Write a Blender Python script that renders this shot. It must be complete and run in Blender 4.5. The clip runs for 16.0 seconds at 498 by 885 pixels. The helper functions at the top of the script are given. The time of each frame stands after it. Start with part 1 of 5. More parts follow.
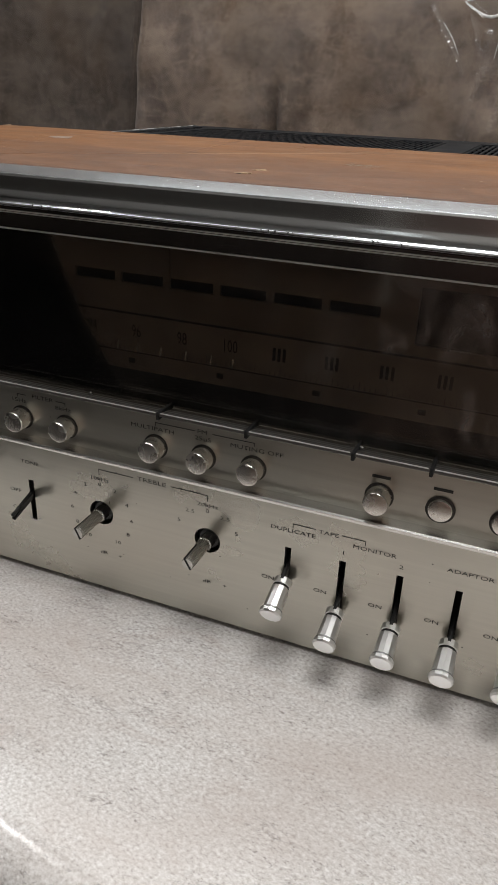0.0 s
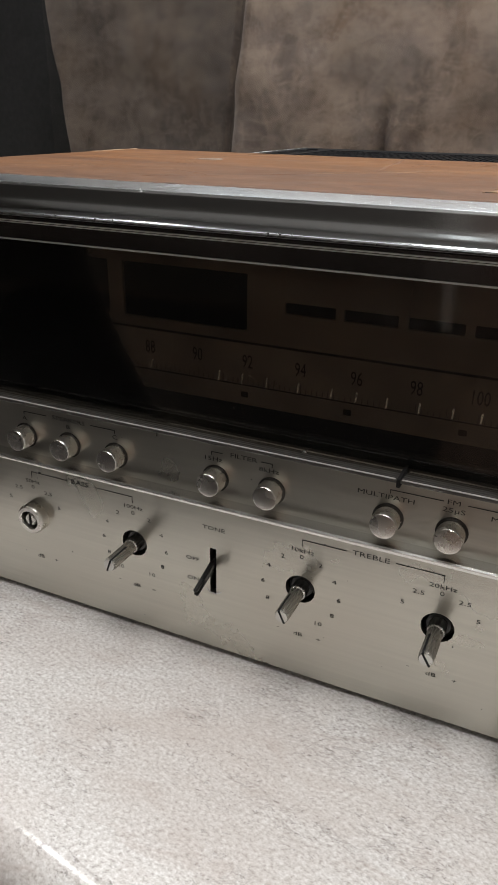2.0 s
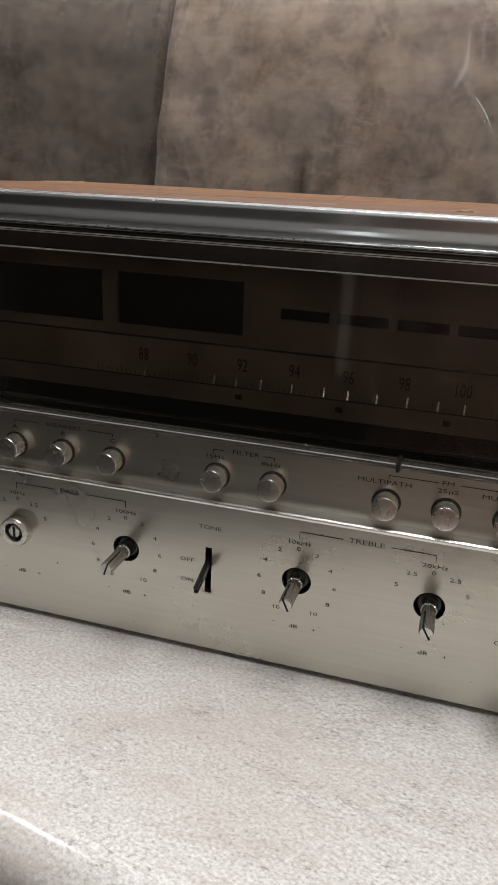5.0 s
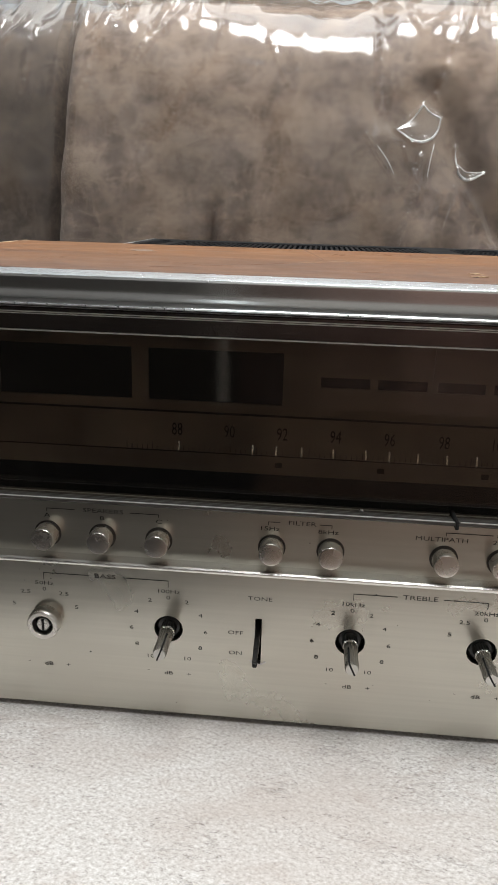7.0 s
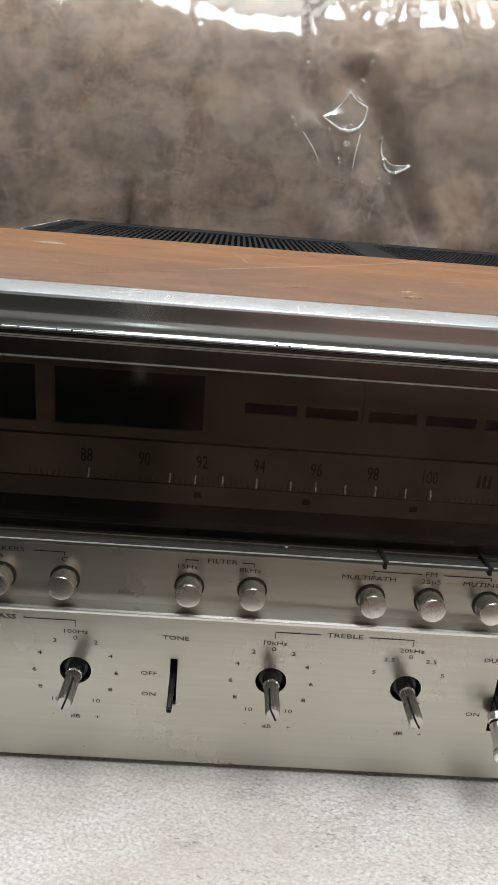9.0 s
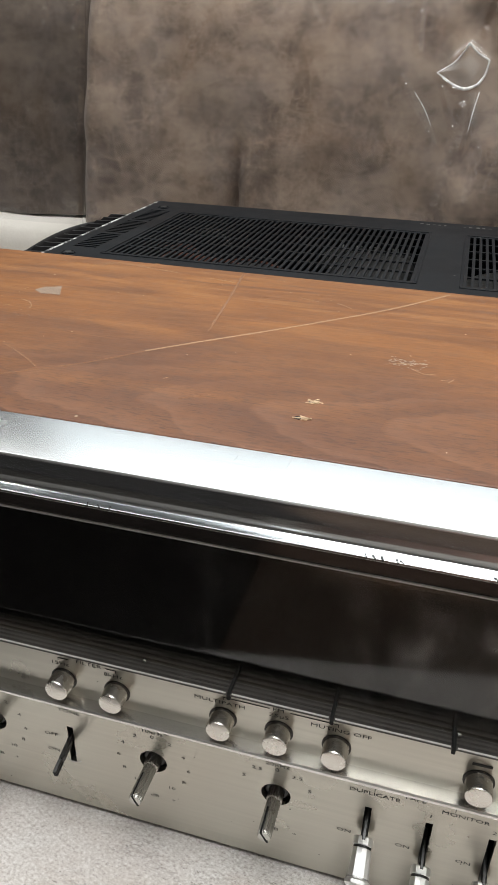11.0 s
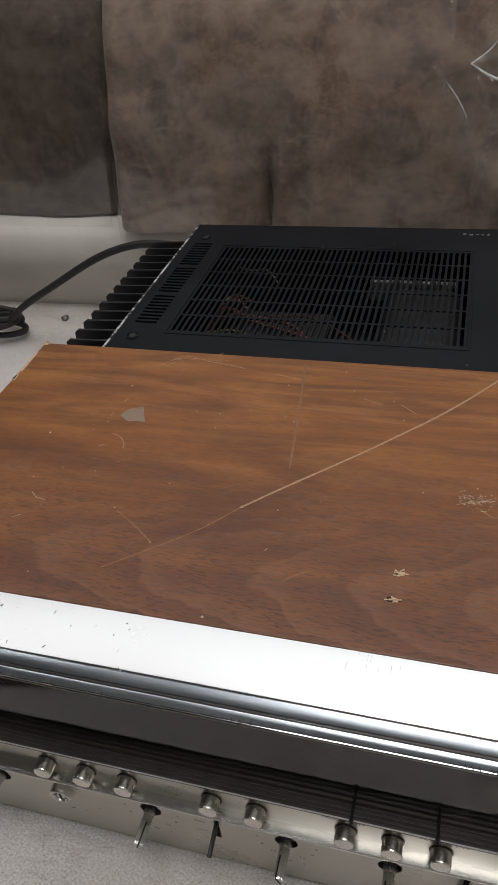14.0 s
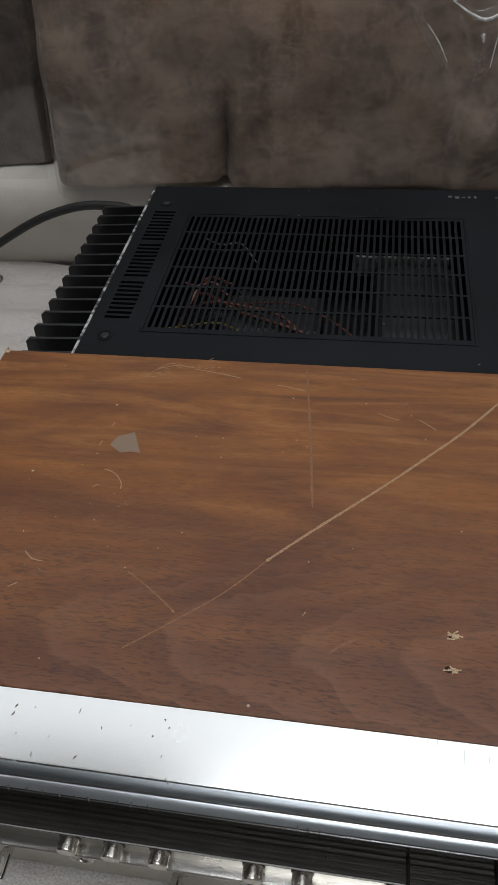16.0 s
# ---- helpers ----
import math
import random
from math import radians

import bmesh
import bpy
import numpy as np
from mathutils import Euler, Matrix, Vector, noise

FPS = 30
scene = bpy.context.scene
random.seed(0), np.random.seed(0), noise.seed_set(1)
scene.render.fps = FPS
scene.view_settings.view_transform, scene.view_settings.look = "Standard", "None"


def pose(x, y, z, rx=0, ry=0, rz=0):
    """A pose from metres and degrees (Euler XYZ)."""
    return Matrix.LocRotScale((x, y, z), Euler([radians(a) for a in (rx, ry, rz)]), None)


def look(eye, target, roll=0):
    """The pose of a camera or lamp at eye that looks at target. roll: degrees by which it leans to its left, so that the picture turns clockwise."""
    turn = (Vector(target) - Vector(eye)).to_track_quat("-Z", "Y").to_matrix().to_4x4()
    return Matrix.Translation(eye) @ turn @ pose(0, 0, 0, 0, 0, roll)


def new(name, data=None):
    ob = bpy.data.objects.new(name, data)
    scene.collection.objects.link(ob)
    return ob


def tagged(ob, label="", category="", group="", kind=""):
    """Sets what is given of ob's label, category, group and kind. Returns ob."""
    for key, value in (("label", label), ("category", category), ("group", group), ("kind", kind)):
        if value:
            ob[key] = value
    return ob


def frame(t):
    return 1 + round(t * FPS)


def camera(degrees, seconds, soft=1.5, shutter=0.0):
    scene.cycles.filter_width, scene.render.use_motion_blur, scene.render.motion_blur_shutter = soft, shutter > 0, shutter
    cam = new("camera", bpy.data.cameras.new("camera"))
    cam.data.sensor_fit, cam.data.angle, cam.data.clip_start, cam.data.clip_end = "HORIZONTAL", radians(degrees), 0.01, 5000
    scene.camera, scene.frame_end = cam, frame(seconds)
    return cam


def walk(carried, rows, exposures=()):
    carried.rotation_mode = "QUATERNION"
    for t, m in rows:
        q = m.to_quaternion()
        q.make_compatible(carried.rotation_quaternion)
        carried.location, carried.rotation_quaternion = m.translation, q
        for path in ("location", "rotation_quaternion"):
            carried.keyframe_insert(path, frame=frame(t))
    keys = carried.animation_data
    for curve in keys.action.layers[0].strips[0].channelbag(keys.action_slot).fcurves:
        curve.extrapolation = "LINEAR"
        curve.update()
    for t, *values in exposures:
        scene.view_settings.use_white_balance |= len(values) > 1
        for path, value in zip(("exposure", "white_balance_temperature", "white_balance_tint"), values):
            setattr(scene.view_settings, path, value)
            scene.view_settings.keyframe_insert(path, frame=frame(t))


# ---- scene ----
cam = camera(37.6, 16.0)
PATH = [
    (0, (0.171, -0.249, 0.236), (-0.485, 1.423, -0.642), 2.1),
    (0.5, (0.142, -0.234, 0.231), (-0.539, 1.432, -0.643), 2.3),
    (1, (0.123, -0.226, 0.231), (-0.62, 1.415, -0.638), 2.5),
    (1.5, (0.102, -0.227, 0.227), (-0.676, 1.409, -0.62), 1.6),
    (2, (0.082, -0.231, 0.227), (-0.676, 1.427, -0.595), 0.9),
    (2.5, (0.074, -0.231, 0.229), (-0.601, 1.473, -0.572), 0.3),
    (3, (0.073, -0.229, 0.227), (-0.567, 1.494, -0.563), 0.3),
    (3.5, (0.068, -0.239, 0.205), (-0.507, 1.515, -0.564), 2.2),
    (4, (0.071, -0.245, 0.211), (-0.468, 1.53, -0.538), 2.0),
    (4.5, (0.061, -0.256, 0.213), (-0.46, 1.539, -0.499), 2.6),
    (4.7, (0.057, -0.262, 0.212), (-0.457, 1.539, -0.488), 2.7),
    (7, (-0.0231, -0.2749, 0.2270), (-0.1797, 1.6248, -0.3782), 1.69),
    (7.5, (-0.0506, -0.2710, 0.2368), (-0.0026, 1.6388, -0.3552), 1.83),
    (8, (-0.0638, -0.2624, 0.2479), (-0.0532, 1.6472, -0.3466), 2.28),
    (8.5, (-0.0480, -0.2566, 0.2278), (0.0313, 1.6531, -0.3608), 4.2),
    (8.7, (-0.0395, -0.2536, 0.2320), (0.0650, 1.6480, -0.3780), 4.7),
    (10.8, (0.08, -0.197, 0.311), (-0.4, 1.509, -0.615), 1.8),
    (11, (0.093, -0.197, 0.326), (-0.37, 1.504, -0.618), 1.5),
    (11.5, (0.106, -0.184, 0.349), (-0.328, 1.511, -0.62), 0.8),
    (12, (0.123, -0.164, 0.373), (-0.319, 1.517, -0.618), 0.2),
    (12.5, (0.135, -0.148, 0.393), (-0.305, 1.52, -0.62), -0.2),
    (13, (0.144, -0.145, 0.413), (-0.294, 1.491, -0.651), -2.0),
    (13.5, (0.126, -0.159, 0.435), (-0.395, 1.383, -0.728), -4.6),
    (14, (0.062, -0.166, 0.464), (-0.453, 1.324, -0.766), -6.5),
    (14.5, (0.032, -0.161, 0.476), (-0.377, 1.332, -0.791), -7.6),
    (15, (0.018, -0.149, 0.483), (-0.314, 1.356, -0.791), -6.7),
    (15.5, (0.005, -0.127, 0.49), (-0.301, 1.317, -0.86), -5.2),
    (16, (0.002, -0.103, 0.49), (-0.295, 1.27, -0.935), -5.0),
]
walk(cam, [(t, look(eye, target, roll)) for t, eye, target, roll in PATH],
     exposures=[(0.0, 0.08, 6500, 10), (1.0, 0.16, 6500, 10), (3.0, 0.34, 6500, 10), (4.7, 0.34, 6500, 10), (7.0, 0.54, 6400, 8), (8.7, 0.56, 6330, 6), (11.0, 0.46, 6500, 8),
                (12.5, -0.30, 6580, 12), (13.0, -0.48, 6580, 12), (14.0, -0.58, 6540, 12), (15.4, -0.60, 6440, 11), (16.0, -0.80, 6300, 9)])

# ---------- world and light ----------
world = bpy.data.worlds.new("world")
scene.world = world
world.use_nodes = True
world.node_tree.nodes["Background"].inputs[0].default_value = (0.55, 0.6, 0.68, 1)
world.node_tree.nodes["Background"].inputs[1].default_value = 0.05


def area_lamp(name, m, sx, sy, watts, colour):
    data = bpy.data.lights.new(name, "AREA")
    data.shape, data.size, data.size_y, data.energy, data.color = "RECTANGLE", sx, sy, watts, colour
    ob = new(name, data)
    ob.matrix_world = m
    return ob


CEIL = 1.95
SOUTH = -2.3
NEUTRAL = (1.0, 0.995, 0.985)
area_lamp("ceiling_light_glow", pose(-0.13, 0.965, CEIL - 0.045), 3.26, 1.19, 23.6, NEUTRAL)
area_lamp("window_daylight", look((-0.285, 1.745, 1.58), (-0.285, 0, 1.58)), 3.27, 0.50, 7.3, (0.86, 0.96, 1.0))
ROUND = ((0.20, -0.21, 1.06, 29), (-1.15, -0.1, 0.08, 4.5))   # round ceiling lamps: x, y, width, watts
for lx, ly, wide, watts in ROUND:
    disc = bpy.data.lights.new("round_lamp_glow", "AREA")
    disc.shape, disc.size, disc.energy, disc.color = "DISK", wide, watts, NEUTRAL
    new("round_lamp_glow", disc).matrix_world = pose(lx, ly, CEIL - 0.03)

SLIT = (-0.39, -0.28)   # the narrow window across the room
area_lamp("side_window_daylight", look((-0.335, SOUTH - 0.03, 1.15), (-0.335, 0, 1.15)), 0.07, 0.54, 0.26, (0.96, 1.0, 1.0))

TABLE = 0.0065   # height of the table top
FLOOR = -0.45
WL, WR = -0.229, 0.335   # receiver, outer ends
TOP = 0.2025             # top of its wooden case


# ---------- materials ----------
def node_mat(name):
    m = bpy.data.materials.new(name)
    m.use_nodes = True
    nt = m.node_tree
    return m, nt, nt.nodes["Principled BSDF"]


def add(nt, kind, **vals):
    n = nt.nodes.new(kind)
    for k, v in vals.items():
        n.inputs[k].default_value = v
    return n


def coords(nt, scale=(1, 1, 1), rot=(0, 0, 0)):
    tc = nt.nodes.new("ShaderNodeTexCoord")
    mp = nt.nodes.new("ShaderNodeMapping")
    mp.inputs["Scale"].default_value = scale
    mp.inputs["Rotation"].default_value = rot
    nt.links.new(tc.outputs["Object"], mp.inputs["Vector"])
    return mp.outputs["Vector"]


def noise_tex(nt, vec, scale, detail=4.0, rough=0.55, distortion=0.0):
    n = add(nt, "ShaderNodeTexNoise", Scale=scale, Detail=detail, Roughness=rough, Distortion=distortion)
    nt.links.new(vec, n.inputs["Vector"])
    return n.outputs["Fac"]


def ramp(nt, fac, stops):
    r = nt.nodes.new("ShaderNodeValToRGB")
    el = r.color_ramp.elements
    while len(el) < len(stops):
        el.new(0.5)
    for e, (p, c) in zip(el, stops):
        e.position = p
        e.color = (*c, 1) if len(c) == 3 else c
    nt.links.new(fac, r.inputs["Fac"])
    return r.outputs["Color"]


def mix(nt, fac, a, b, mode="MIX"):
    n = nt.nodes.new("ShaderNodeMix")
    n.data_type, n.blend_type = "RGBA", mode
    for sock, v in ((n.inputs[0], fac), (n.inputs[6], a), (n.inputs[7], b)):
        if isinstance(v, (int, float)):
            sock.default_value = v
        elif isinstance(v, tuple):
            sock.default_value = (*v, 1)
        else:
            nt.links.new(v, sock)
    return n.outputs[2]


def bump(nt, bsdf, height, strength, dist):
    b = add(nt, "ShaderNodeBump", Strength=strength, Distance=dist)
    nt.links.new(height, b.inputs["Height"])
    nt.links.new(b.outputs["Normal"], bsdf.inputs["Normal"])


def plain(name, colour, rough=0.5, metal=0.0, scale=60, vary=0.12, bumpy=0.0):
    """A paint, plastic or metal with faint mottling."""
    m, nt, p = node_mat(name)
    f = noise_tex(nt, coords(nt), scale)
    lo = tuple(c * (1 - vary) for c in colour)
    hi = tuple(min(1, c * (1 + vary)) for c in colour)
    nt.links.new(ramp(nt, f, [(0.3, lo), (0.7, hi)]), p.inputs["Base Color"])
    rr = ramp(nt, noise_tex(nt, coords(nt), scale * 3), [(0.3, (rough * 0.85,) * 3), (0.7, (min(1, rough * 1.15),) * 3)])
    nt.links.new(rr, p.inputs["Roughness"])
    p.inputs["Metallic"].default_value = metal
    if bumpy:
        bump(nt, p, noise_tex(nt, coords(nt), scale * 8), bumpy, 0.0005)
    return m


def brushed(name, colour, rough, stretch=(6, 500, 500), bumpy=0.05, streaky=0.4):
    """Aluminium with fine brushing along x and cloudy handling marks."""
    m, nt, p = node_mat(name)
    lines = noise_tex(nt, coords(nt, stretch), 1.0, 3)
    cloud = noise_tex(nt, coords(nt), 22, 5)
    lo = tuple(c * 0.86 for c in colour)
    col = ramp(nt, lines, [(0.25, lo), (0.75, colour)])
    col = mix(nt, ramp(nt, cloud, [(0.35, (0, 0, 0)), (0.75, (1, 1, 1))]), col, tuple(c * 0.95 for c in colour))
    nt.links.new(col, p.inputs["Base Color"])
    nt.links.new(ramp(nt, cloud, [(0.3, (rough * 0.95,) * 3), (0.75, (rough * 1.08,) * 3)]), p.inputs["Roughness"])
    p.inputs["Metallic"].default_value = 1.0
    p.inputs["Anisotropic"].default_value = streaky
    tan = nt.nodes.new("ShaderNodeTangent")
    tan.direction_type, tan.axis = "RADIAL", "X"
    nt.links.new(tan.outputs[0], p.inputs["Tangent"])
    bump(nt, p, lines, bumpy, 0.0003)
    return m


M_PANEL = brushed("champagne_aluminium", (0.60, 0.58, 0.515), 0.28)
M_TRIM = brushed("satin_aluminium", (0.80, 0.815, 0.82), 0.26, streaky=0.6, bumpy=0.03)
# same strip as M_TRIM; cove and shelf colours darkened for what they mirror
M_COVE_DARKENED = brushed("darkened_polished_cove", (0.56, 0.58, 0.59), 0.13, (5, 900, 900), 0.015, 0.0)
M_SHELF_DARKENED = brushed("darkened_aluminium_shelf", (0.52, 0.55, 0.585), 0.30, (5, 900, 900), 0.03, 0.0)
M_RAIL = brushed("bright_aluminium", (0.82, 0.81, 0.78), 0.24)
M_KNOB = plain("turned_aluminium", (0.74, 0.71, 0.66), 0.26, 1.0, 45, 0.04)
M_CHROME = plain("chrome", (0.88, 0.88, 0.88), 0.15, 1.0, 30, 0.04)
M_NUT = plain("plated_nut", (0.66, 0.64, 0.6), 0.3, 1.0, 80, 0.06)
M_KNOBRING = plain("dark_bronze_ring", (0.05, 0.045, 0.04), 0.4, 0.6, 80, 0.2)
M_LEVER = plain("polished_aluminium", (0.90, 0.90, 0.89), 0.36, 1.0, 80, 0.05)
M_LEDGE = plain("dark_grey_ledge", (0.065, 0.060, 0.055), 0.40, 0.0, 90, 0.2)
M_SHAFT = plain("splined_steel", (0.58, 0.57, 0.54), 0.3, 1.0, 60, 0.08)
M_BLACK = plain("black_plastic", (0.012, 0.012, 0.012), 0.32, 0, 200, 0.2)
M_GLOSSB = plain("smoked_metal_bezel", (0.125, 0.112, 0.107), 0.15, 0.9, 40, 0.2)
# near-black: shade inside slits, holes and the case put into the colour
M_VOID = plain("inside_shade", (0.006, 0.006, 0.006), 0.8, 0, 60, 0.3)
M_INK = plain("black_ink", (0.02, 0.02, 0.018), 0.5, 0, 300, 0.2)
M_DIALINK = plain("dial_ink", (0.07, 0.063, 0.055), 0.5, 0, 300, 0.2)
M_DIALTICK = plain("faded_dial_mark", (0.26, 0.24, 0.21), 0.5, 0, 300, 0.2)
M_WINDOW = plain("meter_black", (0.004, 0.004, 0.005), 0.25, 0, 60, 0.3)
for black in (M_WINDOW, M_DIALINK):
    black.node_tree.nodes["Principled BSDF"].inputs["Specular IOR Level"].default_value = 0.06
M_FIN = plain("black_anodised", (0.010, 0.010, 0.0115), 0.42, 0.0, 90, 0.3)
M_WORN = plain("bare_worn_metal", (0.5, 0.5, 0.5), 0.6, 0.1, 400, 0.5)
M_MARK = plain("dark_nick", (0.07, 0.07, 0.07), 0.6, 0.3, 400, 0.3)
M_RUBBER = plain("rubber", (0.015, 0.015, 0.015), 0.6, 0, 90, 0.2)
M_PALEWOOD = plain("exposed_pale_wood", (0.50, 0.36, 0.23), 0.8, 0, 700, 0.3, 0.4)
M_SCRATCH = plain("scratched_lacquer", (0.32, 0.19, 0.10), 0.6, 0, 1100, 0.35)
M_FAINT = plain("faint_rub", (0.20, 0.092, 0.038), 0.6, 0, 900, 0.3)
M_WHITE_SCRATCH = plain("whitened_scratch", (0.40, 0.34, 0.27), 0.6, 0, 900, 0.3)
M_SCUFF = plain("pale_scuff", (0.215, 0.15, 0.105), 0.7, 0, 1500, 0.5)
# tones of unseen walls, chosen for what metal, glass and film mirror
M_WALL = plain("white_wall", (0.74, 0.73, 0.70), 0.85, 0, 6, 0.04)
M_WALLD = plain("dark_brown_wall", (0.075, 0.065, 0.056), 0.8, 0, 6, 0.1)
M_WALLB = plain("reddish_brown_wall", (0.46, 0.295, 0.245), 0.8, 0, 6, 0.1)
M_WALLN = plain("cool_grey_wall", (0.70, 0.78, 0.86), 0.85, 0, 6, 0.05)
M_WALLC = plain("deep_brown_wall", (0.15, 0.105, 0.088), 0.8, 0, 6, 0.1)
M_WALLE = plain("mid_brown_wall", (0.27, 0.18, 0.15), 0.8, 0, 6, 0.1)
M_WALLM = plain("taupe_wall", (0.44, 0.41, 0.385), 0.8, 0, 6, 0.08)
M_WALLP = plain("pale_wall", (0.66, 0.61, 0.56), 0.8, 0, 6, 0.06)
M_CEIL = plain("grey_ceiling", (0.55, 0.55, 0.54), 0.9, 0, 5, 0.03)
M_FLOOR = plain("brown_floor", (0.125, 0.088, 0.068), 0.5, 0, 9, 0.3)
M_FLOOR_SHEET = plain("dark_floor_sheet", (0.022, 0.019, 0.018), 0.95, 0, 30, 0.3)
M_BACKDROP = plain("black_backing", (0.007, 0.007, 0.007), 1.0, 0, 40, 0.3)
M_COPPER = plain("copper_wire", (0.115, 0.036, 0.023), 0.5, 0.2, 500, 0.4)
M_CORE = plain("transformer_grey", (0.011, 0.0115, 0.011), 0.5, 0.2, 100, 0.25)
M_YELLOW = plain("dull_yellow_wire", (0.16, 0.13, 0.03), 0.5, 0, 300, 0.2)
M_PINK = plain("faded_pink_wire", (0.24, 0.09, 0.08), 0.5, 0, 300, 0.2)
M_STICKER = plain("worn_grey_print", (0.13, 0.13, 0.125), 0.5, 0.2, 500, 0.4)
M_TERM = plain("tarnished_terminal", (0.13, 0.13, 0.125), 0.5, 0.3, 300, 0.4)
M_LINE = plain("bright_line_silver", (0.72, 0.72, 0.70), 0.35, 0.3, 200, 0.1)
M_SILVERD = plain("dull_silver", (0.40, 0.40, 0.40), 0.4, 0.8, 200, 0.2)


def make_wood():
    m, nt, p = node_mat("walnut_veneer")
    wide = noise_tex(nt, coords(nt, (4.0, 15, 15)), 1.5, 5, 0.55, 1.3)
    grain = noise_tex(nt, coords(nt, (60, 520, 520), (0, 0, 0.10)), 1.0, 3, 0.6, 0.6)
    pores = noise_tex(nt, coords(nt, (70, 1500, 1500)), 1.0, 2, 0.5)
    col = ramp(nt, wide, [(0.25, (0.104, 0.0315, 0.0085)), (0.42, (0.160, 0.053, 0.0125)), (0.58, (0.222, 0.078, 0.0165)), (0.75, (0.290, 0.110, 0.023))])
    flow = noise_tex(nt, coords(nt, (3.2, 13, 13)), 1.0, 2, 0.4, 0.5)
    rings = nt.nodes.new("ShaderNodeMath")
    rings.operation = "MULTIPLY"
    rings.inputs[1].default_value = 70.0
    nt.links.new(flow, rings.inputs[0])
    wave = nt.nodes.new("ShaderNodeMath")
    wave.operation = "SINE"
    nt.links.new(rings.outputs[0], wave.inputs[0])
    col = mix(nt, ramp(nt, wave.outputs[0], [(0.0, (0, 0, 0)), (0.95, (0.20,) * 3)]), col, (0.085, 0.031, 0.015))
    sep = nt.nodes.new("ShaderNodeSeparateXYZ")
    nt.links.new(mix(nt, 0.06, coords(nt), add(nt, "ShaderNodeTexNoise", Scale=14.0).outputs["Color"]), sep.inputs[0])
    # golden streaks at the rear; colour mixed darker and figured towards the front
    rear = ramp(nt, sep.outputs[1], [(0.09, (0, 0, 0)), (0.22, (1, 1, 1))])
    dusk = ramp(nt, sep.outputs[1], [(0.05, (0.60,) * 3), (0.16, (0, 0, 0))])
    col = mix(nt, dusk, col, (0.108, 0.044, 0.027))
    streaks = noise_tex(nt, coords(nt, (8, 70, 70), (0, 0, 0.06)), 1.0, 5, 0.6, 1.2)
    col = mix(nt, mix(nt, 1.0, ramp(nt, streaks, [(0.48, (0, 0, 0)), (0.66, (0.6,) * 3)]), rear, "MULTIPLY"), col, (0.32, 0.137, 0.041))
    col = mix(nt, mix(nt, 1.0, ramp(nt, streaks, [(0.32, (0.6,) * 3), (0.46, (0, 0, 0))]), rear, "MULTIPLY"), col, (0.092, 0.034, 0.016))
    strokes = noise_tex(nt, coords(nt, (190, 1050, 1050), (0, 0, -0.12)), 1.0, 2, 0.5, 0.5)
    col = mix(nt, mix(nt, 1.0, ramp(nt, strokes, [(0.50, (0, 0, 0)), (0.66, (1, 1, 1))]), ramp(nt, sep.outputs[1], [(0.05, (0.85,) * 3), (0.17, (0.20,) * 3)]), "MULTIPLY"), col, (0.050, 0.021, 0.013))
    # nested pointed figure in the front of the veneer, each ring with a pale edge
    def calc(op, a, b=0.0):
        n = nt.nodes.new("ShaderNodeMath")
        n.operation = op
        for sock, v in ((n.inputs[0], a), (n.inputs[1], b)):
            if isinstance(v, float):
                sock.default_value = v
            else:
                nt.links.new(v, sock)
        return n.outputs[0]

    bent = nt.nodes.new("ShaderNodeSeparateXYZ")
    wob = add(nt, "ShaderNodeTexNoise", Scale=30.0, Detail=2.0)
    nt.links.new(coords(nt), wob.inputs["Vector"])
    nt.links.new(mix(nt, 0.030, coords(nt), wob.outputs["Color"]), bent.inputs[0])
    side = calc("SUBTRACT", bent.outputs[1], 0.066)
    reach = calc("SUBTRACT", bent.outputs[0], calc("MULTIPLY", calc("MULTIPLY", side, side), 70.0))
    ring = calc("FRACT", calc("MULTIPLY", calc("ADD", reach, 0.116), 1 / 0.052))
    here = ramp(nt, sep.outputs[1], [(0.085, (0.80,) * 3), (0.150, (0, 0, 0))])
    pale = ramp(nt, ring, [(0.0, (0, 0, 0)), (0.07, (0.6,) * 3), (0.30, (0.25,) * 3), (0.62, (0, 0, 0))])
    col = mix(nt, mix(nt, 1.0, pale, here, "MULTIPLY"), col, (0.190, 0.088, 0.050))
    deep = ramp(nt, ring, [(0.5, (0, 0, 0)), (1.0, (0.5,) * 3)])
    col = mix(nt, mix(nt, 1.0, deep, here, "MULTIPLY"), col, (0.085, 0.036, 0.022))
    col = mix(nt, ramp(nt, grain, [(0.42, (0, 0, 0)), (0.70, (0.20, 0.20, 0.20))]), col, (0.070, 0.026, 0.014))
    col = mix(nt, ramp(nt, pores, [(0.60, (0, 0, 0)), (0.75, (0.25, 0.25, 0.25))]), col, (0.03, 0.012, 0.007))
    vor = add(nt, "ShaderNodeTexVoronoi", Scale=38.0, Randomness=1.0)
    nt.links.new(coords(nt), vor.inputs["Vector"])
    speck = ramp(nt, vor.outputs["Distance"], [(0.018, (0.75, 0.75, 0.75)), (0.035, (0, 0, 0))])
    col = mix(nt, speck, col, (0.55, 0.45, 0.33))
    haze = noise_tex(nt, coords(nt), 30, 6, 0.7)
    col = mix(nt, ramp(nt, haze, [(0.58, (0, 0, 0)), (0.82, (0.18, 0.18, 0.18))]), col, (0.33, 0.23, 0.17))
    nt.links.new(col, p.inputs["Base Color"])
    nt.links.new(ramp(nt, haze, [(0.3, (0.38,) * 3), (0.75, (0.58,) * 3)]), p.inputs["Roughness"])
    p.inputs["Specular IOR Level"].default_value = 0.36
    p.inputs["Sheen Weight"].default_value = 0.24
    p.inputs["Sheen Roughness"].default_value = 0.45
    p.inputs["Sheen Tint"].default_value = (1.0, 0.76, 0.46, 1)
